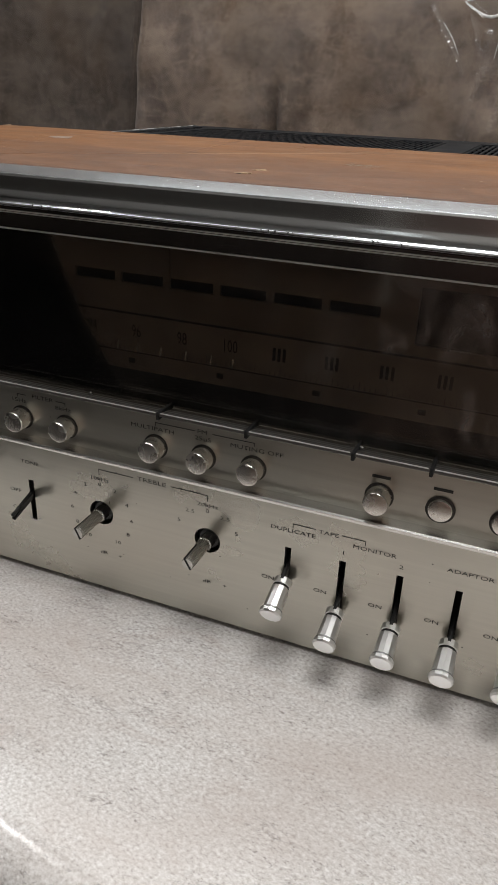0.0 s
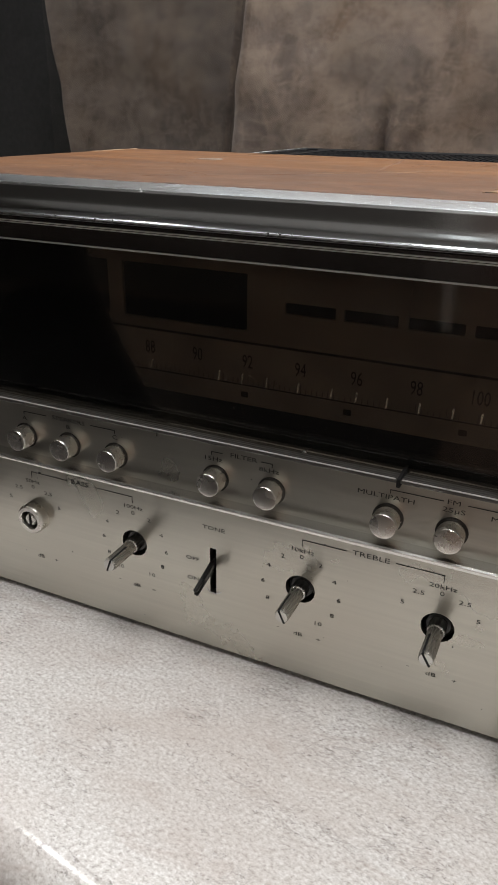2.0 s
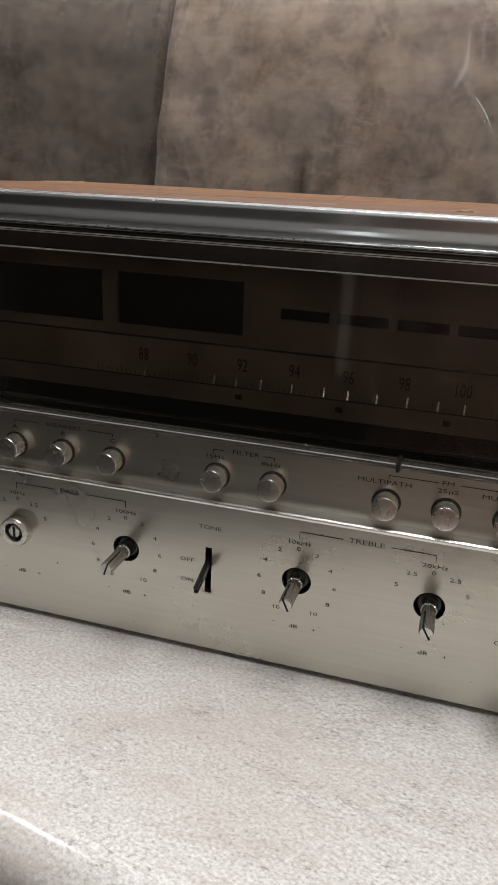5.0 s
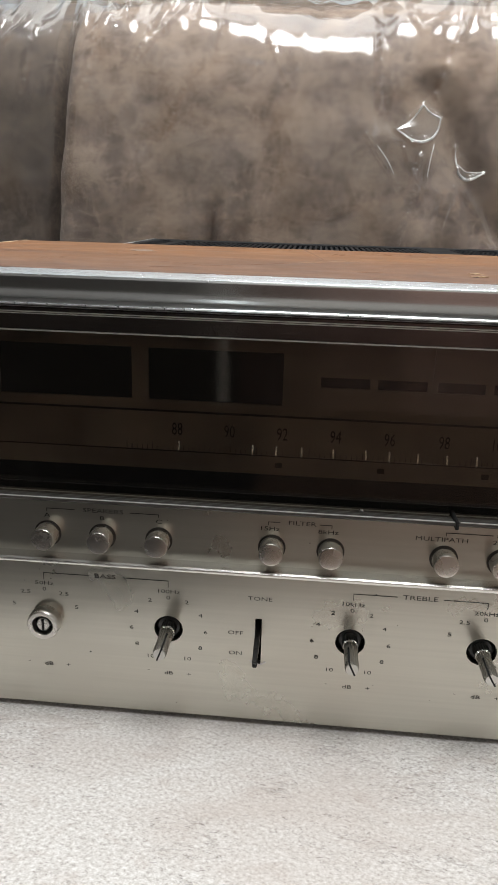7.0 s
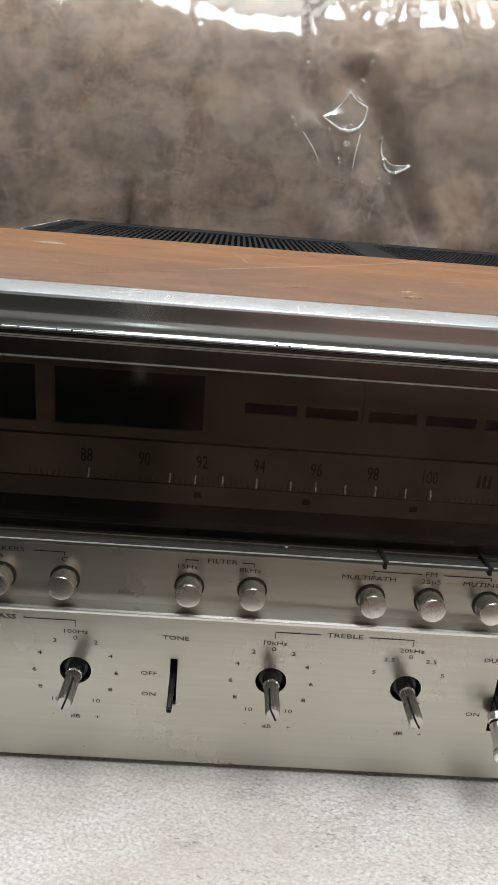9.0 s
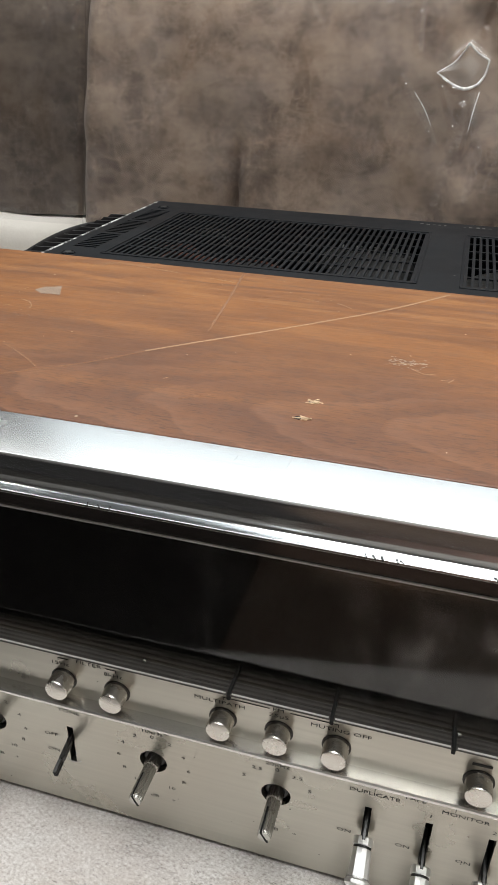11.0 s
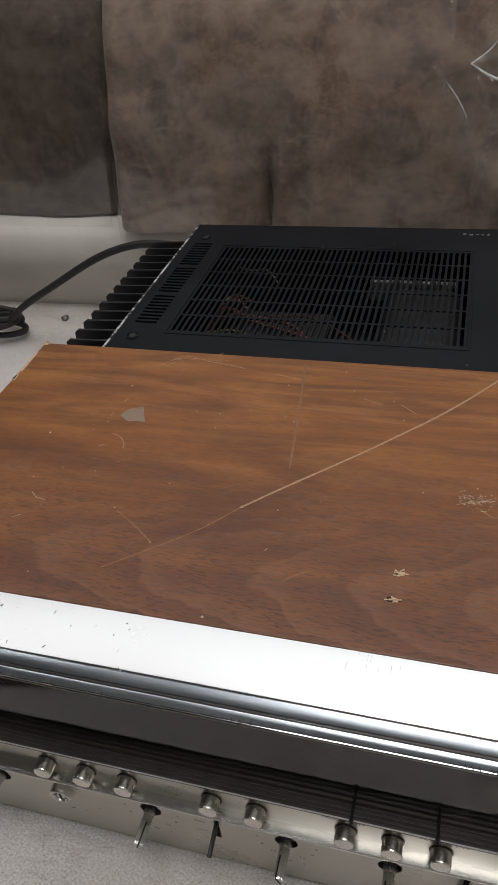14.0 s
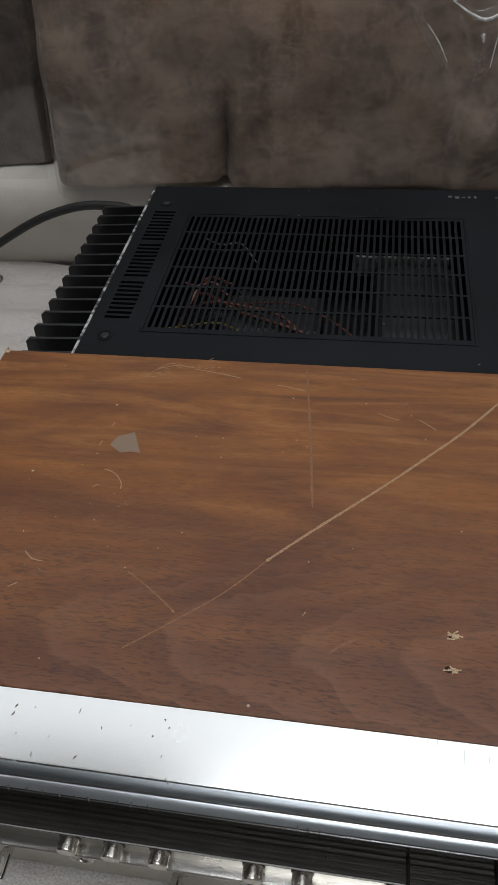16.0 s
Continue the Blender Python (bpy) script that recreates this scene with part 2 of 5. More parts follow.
    bump(nt, p, grain, 0.22, 0.0005)
    return m


def make_laminate():
    m, nt, p = node_mat("stone_laminate")
    rot = (0, 0, radians(28))
    fine = noise_tex(nt, coords(nt, (600, 800, 600), rot), 1.0, 3, 0.7)
    fleck = noise_tex(nt, coords(nt, (270, 560, 300), rot), 1.0, 5, 0.75, 0.4)
    cluster = noise_tex(nt, coords(nt, (26, 50, 28), rot), 1.0, 3, 0.5)
    vein = noise_tex(nt, coords(nt, (28, 75, 28), rot), 1.0, 7, 0.7, 0.8)
    big = noise_tex(nt, coords(nt, (9, 16, 9), rot), 1.0, 5, 0.6, 0.5)
    col = ramp(nt, fine, [(0.30, (0.40, 0.37, 0.35)), (0.43, (0.58, 0.55, 0.525)), (0.56, (0.69, 0.665, 0.645)), (0.68, (0.80, 0.785, 0.77))])
    col = mix(nt, ramp(nt, big, [(0.42, (0, 0, 0)), (0.66, (0.5, 0.5, 0.5))]), col, (0.50, 0.43, 0.39))
    col = mix(nt, ramp(nt, vein, [(0.54, (0, 0, 0)), (0.70, (0.40, 0.40, 0.40))]), col, (0.44, 0.36, 0.32))
    crack = noise_tex(nt, coords(nt, (34, 130, 40), rot), 1.0, 5, 0.6, 0.9)
    thin = mix(nt, 1.0, ramp(nt, crack, [(0.475, (0, 0, 0)), (0.5, (0.4,) * 3), (0.525, (0, 0, 0))]), ramp(nt, cluster, [(0.50, (0, 0, 0)), (0.66, (1, 1, 1))]), "MULTIPLY")
    col = mix(nt, thin, col, (0.22, 0.185, 0.17))
    dark = mix(nt, 1.0, ramp(nt, fleck, [(0.575, (0, 0, 0)), (0.64, (0.65, 0.65, 0.65))]), ramp(nt, cluster, [(0.44, (0.15,) * 3), (0.58, (1, 1, 1))]), "MULTIPLY")
    col = mix(nt, dark, col, (0.17, 0.145, 0.135))
    nt.links.new(col, p.inputs["Base Color"])
    nt.links.new(ramp(nt, fleck, [(0.3, (0.13,) * 3), (0.8, (0.22,) * 3)]), p.inputs["Roughness"])
    bump(nt, p, fine, 0.10, 0.0004)
    return m


def make_suede(name, tone):
    m, nt, p = node_mat(name)
    v = coords(nt, (1, 1, 1))
    big = noise_tex(nt, v, 6, 3, 0.5, 0.3)
    blot = noise_tex(nt, coords(nt, (1, 1, 0.9), (0, 0.35, 0)), 19, 5, 0.62, 0.6)
    mid = noise_tex(nt, coords(nt, (1, 1, 0.8), (0, 0.35, 0)), 44, 7, 0.64, 0.35)
    wisp = noise_tex(nt, coords(nt, (0.45, 1, 1), (0, 0.25, 0)), 62, 7, 0.72, 0.5)
    brush = noise_tex(nt, coords(nt, (1, 1, 0.45), (0, -0.5, 0)), 110, 7, 0.70, 0.7)
    fine = noise_tex(nt, v, 420, 4, 0.7)
    col = ramp(nt, big, [(0.33, (0.205, 0.172, 0.156)), (0.5, (0.246, 0.204, 0.180)), (0.66, (0.305, 0.258, 0.226))])
    hue = noise_tex(nt, v, 9, 4, 0.55, 0.5)
    col = mix(nt, ramp(nt, hue, [(0.48, (0, 0, 0)), (0.64, (0.65,) * 3)]), col, (0.262, 0.185, 0.125))
    col = mix(nt, ramp(nt, hue, [(0.34, (0.6,) * 3), (0.48, (0, 0, 0))]), col, (0.215, 0.182, 0.172))
    col = mix(nt, ramp(nt, blot, [(0.36, (0.55,) * 3), (0.50, (0, 0, 0))]), col, (0.115, 0.088, 0.074))
    col = mix(nt, ramp(nt, blot, [(0.50, (0, 0, 0)), (0.66, (0.60,) * 3)]), col, (0.390, 0.318, 0.258))
    col = mix(nt, ramp(nt, mid, [(0.36, (0.30,) * 3), (0.50, (0, 0, 0))]), col, (0.105, 0.080, 0.063))
    col = mix(nt, ramp(nt, mid, [(0.50, (0, 0, 0)), (0.64, (0.52,) * 3)]), col, (0.390, 0.320, 0.262))
    col = mix(nt, ramp(nt, wisp, [(0.50, (0, 0, 0)), (0.64, (0.48,) * 3)]), col, (0.42, 0.345, 0.275))
    col = mix(nt, ramp(nt, wisp, [(0.36, (0.30,) * 3), (0.48, (0, 0, 0))]), col, (0.095, 0.071, 0.056))
    col = mix(nt, ramp(nt, brush, [(0.51, (0, 0, 0)), (0.66, (0.34,) * 3)]), col, (0.40, 0.325, 0.26))
    curl = noise_tex(nt, coords(nt, (1, 1, 1.1)), 46, 4, 0.6, 1.8)
    hair = mix(nt, 1.0, ramp(nt, curl, [(0.475, (0, 0, 0)), (0.5, (0.32,) * 3), (0.525, (0, 0, 0))]), ramp(nt, hue, [(0.42, (0.1,) * 3), (0.58, (1, 1, 1))]), "MULTIPLY")
    col = mix(nt, hair, col, (0.44, 0.36, 0.29))
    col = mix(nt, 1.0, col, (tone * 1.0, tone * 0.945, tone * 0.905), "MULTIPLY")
    nt.links.new(col, p.inputs["Base Color"])
    p.inputs["Roughness"].default_value = 0.85
    p.inputs["Sheen Weight"].default_value = 0.1
    bump(nt, p, mix(nt, 0.5, fine, mid), 0.25, 0.001)
    return m


def make_seat_cloth():
    m, nt, p = node_mat("pale_greige_cloth")
    big = noise_tex(nt, coords(nt), 7, 5)
    fine = noise_tex(nt, coords(nt), 600, 3)
    col = ramp(nt, big, [(0.3, (0.58, 0.55, 0.50)), (0.7, (0.70, 0.67, 0.62))])
    col = mix(nt, ramp(nt, fine, [(0.4, (0, 0, 0)), (0.7, (0.3,) * 3)]), col, (0.46, 0.43, 0.39))
    nt.links.new(col, p.inputs["Base Color"])
    p.inputs["Roughness"].default_value = 0.85
    bump(nt, p, fine, 0.2, 0.0006)
    return m


def clear_sheet(name, tint, ior, rough, milky=0.0, smudge_glow=0.0):
    """Thin clear sheet: tinted see-through with gloss by Fresnel, and a soft milky sheen."""
    m = bpy.data.materials.new(name)
    m.use_nodes = True
    nt = m.node_tree
    nt.nodes.clear()
    out = nt.nodes.new("ShaderNodeOutputMaterial")
    tr = nt.nodes.new("ShaderNodeBsdfTransparent")
    tr.inputs[0].default_value = (*tint, 1)
    gl = nt.nodes.new("ShaderNodeBsdfGlossy")
    gl.inputs["Roughness"].default_value = rough
    fr = add(nt, "ShaderNodeFresnel", IOR=ior)
    mx = nt.nodes.new("ShaderNodeMixShader")
    nt.links.new(fr.outputs[0], mx.inputs[0])
    nt.links.new(tr.outputs[0], mx.inputs[1])
    nt.links.new(gl.outputs[0], mx.inputs[2])
    last = mx
    if milky:
        soft = nt.nodes.new("ShaderNodeBsdfGlossy")
        soft.inputs["Roughness"].default_value = 0.34
        last = nt.nodes.new("ShaderNodeMixShader")
        last.inputs[0].default_value = milky
        if smudge_glow:
            spots = noise_tex(nt, coords(nt, (1, 1, 0.6)), 55, 8, 0.72, 0.6)
            wiped = noise_tex(nt, coords(nt, (1, 1, 0.25)), 14, 3, 0.5)
            sep = nt.nodes.new("ShaderNodeSeparateXYZ")
            nt.links.new(coords(nt, (3.0, 1, 1)), sep.inputs[0])
            # stronger to the right: adds the mirrored glow there to the greasy smudges
            side = ramp(nt, sep.outputs[0], [(0.0, (0.15,) * 3), (0.35, (1, 1, 1))])
            grease_glow = mix(nt, 1.0, ramp(nt, spots, [(0.50, (milky,) * 3), (0.66, (smudge_glow,) * 3)]), ramp(nt, wiped, [(0.42, (0.1,) * 3), (0.62, (1, 1, 1))]), "MULTIPLY")
            nt.links.new(mix(nt, 1.0, grease_glow, side, "MULTIPLY"), last.inputs[0])
        nt.links.new(mx.outputs[0], last.inputs[1])
        nt.links.new(soft.outputs[0], last.inputs[2])
    nt.links.new(last.outputs[0], out.inputs["Surface"])
    return m


def make_chassis():
    m, nt, p = node_mat("black_painted_steel")
    f = noise_tex(nt, coords(nt), 900, 3)
    c = noise_tex(nt, coords(nt), 18, 5)
    col = ramp(nt, c, [(0.3, (0.005, 0.0058, 0.0072)), (0.75, (0.0095, 0.011, 0.0135))])
    vor = add(nt, "ShaderNodeTexVoronoi", Scale=45.0, Randomness=1.0)
    nt.links.new(coords(nt), vor.inputs["Vector"])
    col = mix(nt, ramp(nt, vor.outputs["Distance"], [(0.02, (0.6,) * 3), (0.04, (0, 0, 0))]), col, (0.22, 0.22, 0.20))
    nt.links.new(col, p.inputs["Base Color"])
    nt.links.new(ramp(nt, c, [(0.3, (0.45,) * 3), (0.75, (0.6,) * 3)]), p.inputs["Roughness"])
    p.inputs["Specular IOR Level"].default_value = 0.12
    bump(nt, p, f, 0.12, 0.0003)
    return m


M_WOOD = make_wood()
M_LAM = make_laminate()
M_SUEDE = make_suede("distressed_brown_suede", 1.0)
# same suede toned down: shade of the set-back end cushion put into its colour
M_SUEDE_SHADED = make_suede("shaded_brown_suede", 0.45)
M_SEAT = make_seat_cloth()
M_CHASSIS = make_chassis()
# haze and white of a lamp's reflection in the film, put into colour
M_HAZE = clear_sheet("painted_haze_film", (0.93, 0.93, 0.92), 1.6, 0.15, 0.13)
M_GLINT = plain("painted_glint_white", (0.72, 0.72, 0.71), 0.25, 0, 200, 0.35)
M_GLASS = clear_sheet("smoked_dial_glass", (0.72, 0.672, 0.615), 1.62, 0.05, 0.03, 0.24)
M_FILM = clear_sheet("clear_plastic_film", (0.965, 0.965, 0.965), 1.75, 0.08, 0.032)
M_BAND = plain("dial_scale_grey", (0.57, 0.52, 0.46), 0.5, 0.0, 30, 0.3)
M_DIAL = plain("dial_brown_grey", (0.50, 0.455, 0.40), 0.5, 0.0, 25, 0.3)


# ---------- mesh helpers ----------
def box(bm, x0, x1, y0, y1, z0, z1, bevel=0.0, seg=2):
    r = bmesh.ops.create_cube(bm, size=1.0)
    vs = r["verts"]
    for v in vs:
        v.co = Vector(((x0 + x1) / 2 + v.co.x * (x1 - x0), (y0 + y1) / 2 + v.co.y * (y1 - y0), (z0 + z1) / 2 + v.co.z * (z1 - z0)))
    if bevel:
        es = list({e for v in vs for e in v.link_edges})
        bmesh.ops.bevel(bm, geom=es, offset=bevel, segments=seg, affect="EDGES", profile=0.5)
    return bm


def extrude_x(bm, prof, x0, x1):
    """A solid of constant profile (y, z) along x; prof runs round it."""
    a = [bm.verts.new((x0, y, z)) for y, z in prof]
    b = [bm.verts.new((x1, y, z)) for y, z in prof]
    n = len(prof)
    for i in range(n):
        bm.faces.new((a[i], a[(i + 1) % n], b[(i + 1) % n], b[i]))
    bm.faces.new(a[::-1])
    bm.faces.new(b)
    bmesh.ops.recalc_face_normals(bm, faces=bm.faces)
    return bm


def lathe(bm, prof, base, axis="-y", n=28, flutes=0, depth=0.0):
    """Turn (radius, distance) round an axis that leaves base; flutes: splines cut round it."""
    rings = []
    for r, d in prof:
        ring = []
        for i in range(n):
            a = 2 * math.pi * i / n
            rr = r - (depth if flutes and (i * flutes * 2 // n) % 2 else 0) if r > 0 else 0
            c, s = rr * math.cos(a), rr * math.sin(a)
            co = {"-y": (c, -d, s), "z": (c, s, d)}[axis]
            ring.append(bm.verts.new(Vector(base) + Vector(co)))
        rings.append(ring)
    for p, q in zip(rings, rings[1:]):
        for i in range(n):
            bm.faces.new((p[i], p[(i + 1) % n], q[(i + 1) % n], q[i]))
    bm.faces.new(rings[0])
    bm.faces.new(rings[-1])
    bmesh.ops.recalc_face_normals(bm, faces=bm.faces)
    return bm


def circle(x, z, r, n=28):
    return [(x + r * math.cos(2 * math.pi * i / n), z + r * math.sin(2 * math.pi * i / n)) for i in range(n)]


def rect(x0, x1, z0, z1):
    return [(x0, z0), (x1, z0), (x1, z1), (x0, z1)]


def plate(outline, holes, d0, d1, up="y"):
    """A sheet between depths d0 and d1 with openings right through it; up: the axis of its thickness."""
    bm = bmesh.new()
    place = (lambda u, v, d: (u, d, v)) if up == "y" else (lambda u, v, d: (u, v, d))
    for loop in [outline] + holes:
        vs = [bm.verts.new(place(u, v, d0)) for u, v in loop]
        for i in range(len(vs)):
            bm.edges.new((vs[i], vs[(i + 1) % len(vs)]))
    bmesh.ops.triangle_fill(bm, use_beauty=True, use_dissolve=False, edges=bm.edges[:])
    r = bmesh.ops.extrude_face_region(bm, geom=bm.faces[:])
    off = Vector(place(0, 0, d1 - d0))
    for v in r["geom"]:
        if isinstance(v, bmesh.types.BMVert):
            v.co += off
    bmesh.ops.recalc_face_normals(bm, faces=bm.faces)
    return bm


def link_mesh(name, bm, material, smooth=False):
    me = bpy.data.meshes.new(name)
    bm.to_mesh(me)
    bm.free()
    me.materials.append(material)
    if smooth:
        me.polygons.foreach_set("use_smooth", [True] * len(me.polygons))
        me.set_sharp_from_angle(angle=radians(38))
    return new(name, me)


def thing(name, base, label, category, group="", kind=""):
    ob = new(name)
    ob.location = base
    ob.empty_display_size = 0.02
    return tagged(ob, label, category, group, kind)


def part(name, bm, material, parent, label="", smooth=False):
    ob = link_mesh(name, bm, material, smooth)
    ob.parent = parent
    if parent.parent is None and parent.type == "EMPTY":
        ob.matrix_parent_inverse = Matrix.Translation(parent.location).inverted()
    return tagged(ob, label)


def solo(name, bm, material, label, category, smooth=False, kind="", group=""):
    return tagged(link_mesh(name, bm, material, smooth), label, category, group, kind)


def tube(bm, pts, r, n=10):
    """A round cable through the points, smoothed."""
    pts = [Vector(p) for p in pts]
    fine = []
    ext = [2 * pts[0] - pts[1]] + pts + [2 * pts[-1] - pts[-2]]
    for i in range(1, len(ext) - 2):
        p0, p1, p2, p3 = ext[i - 1:i + 3]
        for k in range(8):
            t = k / 8
            fine.append(0.5 * (2 * p1 + (p2 - p0) * t + (2 * p0 - 5 * p1 + 4 * p2 - p3) * t * t + (3 * p1 - p0 - 3 * p2 + p3) * t ** 3))
    fine.append(pts[-1])
    rings = []
    for i, p in enumerate(fine):
        d = (fine[min(i + 1, len(fine) - 1)] - fine[max(i - 1, 0)]).normalized()
        u = d.cross(Vector((0, 0, 1)))
        u = u.normalized() if u.length > 1e-4 else Vector((1, 0, 0))
        w = d.cross(u)
        rings.append([bm.verts.new(p + r * (math.cos(2 * math.pi * k / n) * u + math.sin(2 * math.pi * k / n) * w)) for k in range(n)])
    for a, b in zip(rings, rings[1:]):
        for k in range(n):
            bm.faces.new((a[k], a[(k + 1) % n], b[(k + 1) % n], b[k]))
    bm.faces.new(rings[0])
    bm.faces.new(rings[-1])
    bmesh.ops.recalc_face_normals(bm, faces=bm.faces)
    return bm


def puffy(x0, x1, y0, y1, z0, z1, r, nx, ny, nz, shape):
    """An upholstered block: a box with rounded edges, moved by shape(x, y, z, normal)."""
    bm = bmesh.new()
    c = Vector(((x0 + x1) / 2, (y0 + y1) / 2, (z0 + z1) / 2))
    h = Vector(((x1 - x0) / 2, (y1 - y0) / 2, (z1 - z0) / 2))
    n = (nx, ny, nz)
    cache = {}

    def vert(k):
        if k not in cache:
            p = Vector([(2 * k[a] / n[a] - 1) * h[a] for a in range(3)])
            core = Vector([max(-(h[a] - r), min(h[a] - r, p[a])) for a in range(3)])
            d = p - core
            nr = d.normalized() if d.length > 1e-9 else Vector((0, 0, 0))
            q = core + nr * r if d.length > 1e-9 else p
            q = c + q
            cache[k] = bm.verts.new(q + shape(q, nr))
        return cache[k]

    for a in range(3):
        b, d = [i for i in range(3) if i != a]
        for side in (0, n[a]):
            for i in range(n[b]):
                for j in range(n[d]):
                    ks = []
                    for di, dj in ((0, 0), (1, 0), (1, 1), (0, 1)):
                        k = [0, 0, 0]
                        k[a], k[b], k[d] = side, i + di, j + dj
                        ks.append(vert(tuple(k)))
                    bm.faces.new(ks)
    bmesh.ops.recalc_face_normals(bm, faces=bm.faces)
    return bm


def text_mesh(words, x, z, size, y, widen=1.35, align="CENTER"):
    """Words standing on a front face at depth y, as a bmesh."""
    cu = bpy.data.curves.new("words", "FONT")
    cu.body, cu.size, cu.align_x, cu.align_y = words, size, align, "CENTER"
    cu.resolution_u = 2
    ob = new("words", cu)
    me = bpy.data.meshes.new_from_object(ob.evaluated_get(bpy.context.evaluated_depsgraph_get()))
    bpy.data.objects.remove(ob)
    bpy.data.curves.remove(cu)
    bm = bmesh.new()
    bm.from_mesh(me)
    bpy.data.meshes.remove(me)
    for v in bm.verts:
        v.co = Vector((x + v.co.x * widen, y, z + v.co.y))
    for f in bm.faces:
        if f.normal.y > 0:
            f.normal_flip()
    return bm


def bars_xz(bm, items, y, th=0.0002):
    for x0, x1, z0, z1 in items:
        box(bm, x0, x1, y - th, y + th, z0, z1)
    return bm


def smooth_line(pts, k=8):
    out = []
    ext = [pts[0]] + list(pts) + [pts[-1]]
    for i in range(1, len(ext) - 2):
        p0, p1, p2, p3 = [Vector(q) for q in ext[i - 1:i + 3]]
        for j in range(k):
            t = j / k
            q = 0.5 * (2 * p1 + (p2 - p0) * t + (2 * p0 - 5 * p1 + 4 * p2 - p3) * t * t + (3 * p1 - p0 - 3 * p2 + p3) * t ** 3)
            out.append((q.x, q.y))
    return out + [tuple(pts[-1])]


# ---------- room ----------
def build_room():
    X0, X1, Y0, Y1, T = -2.2, 2.2, SOUTH, 1.75, 0.12
    bm = box(bmesh.new(), X0 - T, X1 + T, Y0 - T, Y1 + T, FLOOR - 0.1, FLOOR)
    solo("floor", bm, M_FLOOR, "brown wooden floor under the table and sofa", "floor", kind="structure")
    bm = box(bmesh.new(), X0 - T, X1 + T, Y0 - T, Y1 + T, CEIL, CEIL + 0.1)
    solo("ceiling", bm, M_CEIL, "plain pale grey ceiling", "ceiling", kind="structure")
    solo("wall_north", plate(rect(X0, X1, FLOOR, CEIL), [rect(-1.95, 1.38, 1.30, 1.86)], Y1, Y1 + T), M_WALLN, "plain cool grey wall with a wide window behind the sofa", "wall", kind="structure")
    bm = bmesh.new()
    for x0, x1, z0, z1 in ((-1.95, -1.92, 1.30, 1.86), (1.35, 1.38, 1.30, 1.86), (-1.92, 1.35, 1.30, 1.33), (-1.92, 1.35, 1.83, 1.86)):
        box(bm, x0, x1, Y1 + 0.03, Y1 + 0.08, z0, z1, 0.003)
    solo("window_1", bm, M_WALL, "wide white window frame", "window", kind="structure")
    # unseen side walls; the west one is dark to cut light from the left
    for name, xa in (("west", X0 - T), ("east", X1)):
        solo("wall_" + name, box(bmesh.new(), xa, xa + T, Y0 - T, Y1 + T, FLOOR, CEIL), M_WALL if name == "east" else M_WALLD, "plain side wall", "wall", kind="structure")
    # unseen south wall, split into tones that shape the reflections
    solo("wall_south", box(bmesh.new(), X0, SLIT[0], Y0 - T, Y0, FLOOR, 0.45), M_WALLD, "unseen lower wall, dark for the trim's reflection", "wall", kind="structure")
    solo("wall_south", box(bmesh.new(), X0, SLIT[0], Y0 - T, Y0, 0.45, CEIL), M_WALLM, "unseen taupe wall, toned for the film's reflection", "wall", kind="structure")
    solo("wall_south", box(bmesh.new(), SLIT[1], X1, Y0 - T, Y0, 0.45, CEIL), M_WALLP, "plain pale wall", "wall", kind="structure")
    for x0, x1, paint in ((SLIT[1], 0.0, M_WALLC), (0.0, 0.3, M_WALLE), (0.3, X1, M_WALLB)):
        solo("wall_south", box(bmesh.new(), x0, x1, Y0 - T, Y0, FLOOR, 0.45), paint, "unseen lower wall, brown tone added for the dial's reflection", "wall", kind="structure")
    # unseen dark sheet, added so the dial glass mirrors dark at its left
    solo("rug", box(bmesh.new(), -2.0, -0.15, -2.2, -0.35, FLOOR, FLOOR + 0.012, 0.005), M_FLOOR_SHEET, "unseen dark sheet on the floor, added for the dial's reflection", "rug")
    solo("wall_south", box(bmesh.new(), SLIT[0], SLIT[1], Y0 - T, Y0, 1.45, CEIL), M_WALLP, "plain pale wall", "wall", kind="structure")
    for x0, x1, paint in ((SLIT[0], -0.355, M_WALLD), (-0.355, -0.318, M_WALLP), (-0.318, SLIT[1], M_WALLD)):
        solo("wall_south", box(bmesh.new(), x0, x1, Y0 - T, Y0, FLOOR, 0.86), paint, "unseen wall under the window, toned for a reflected streak", "wall", kind="structure")
    bm = bmesh.new()
    for x0, x1, z0, z1 in ((SLIT[0], SLIT[0] + 0.02, 0.86, 1.45), (SLIT[1] - 0.02, SLIT[1], 0.86, 1.45), (SLIT[0] + 0.02, SLIT[1] - 0.02, 1.42, 1.45)):
        box(bm, x0, x1, Y0 - 0.09, Y0 - 0.04, z0, z1, 0.003)
    solo("window_2", bm, M_WALL, "narrow white window frame", "window", kind="structure")


build_room()

lamp = thing("ceiling_light", (-0.13, 0.965, CEIL), "flat white ceiling light panel", "ceiling light")
bm = bmesh.new()
for x0, x1, y0, y1 in ((-1.80, 1.54, 0.33, 0.36), (-1.80, 1.54, 1.57, 1.60), (-1.80, -1.77, 0.36, 1.57), (1.51, 1.54, 0.36, 1.57)):
    box(bm, x0, x1, y0, y1, CEIL - 0.04, CEIL, 0.003)
part("frame", bm, M_WALL, lamp)

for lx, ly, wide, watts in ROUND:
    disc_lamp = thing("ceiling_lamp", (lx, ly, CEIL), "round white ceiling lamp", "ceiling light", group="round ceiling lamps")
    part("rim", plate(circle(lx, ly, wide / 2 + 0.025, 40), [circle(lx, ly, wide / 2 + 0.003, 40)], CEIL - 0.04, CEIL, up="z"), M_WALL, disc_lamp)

# ---------- coffee table ----------
TURN = radians(-10)


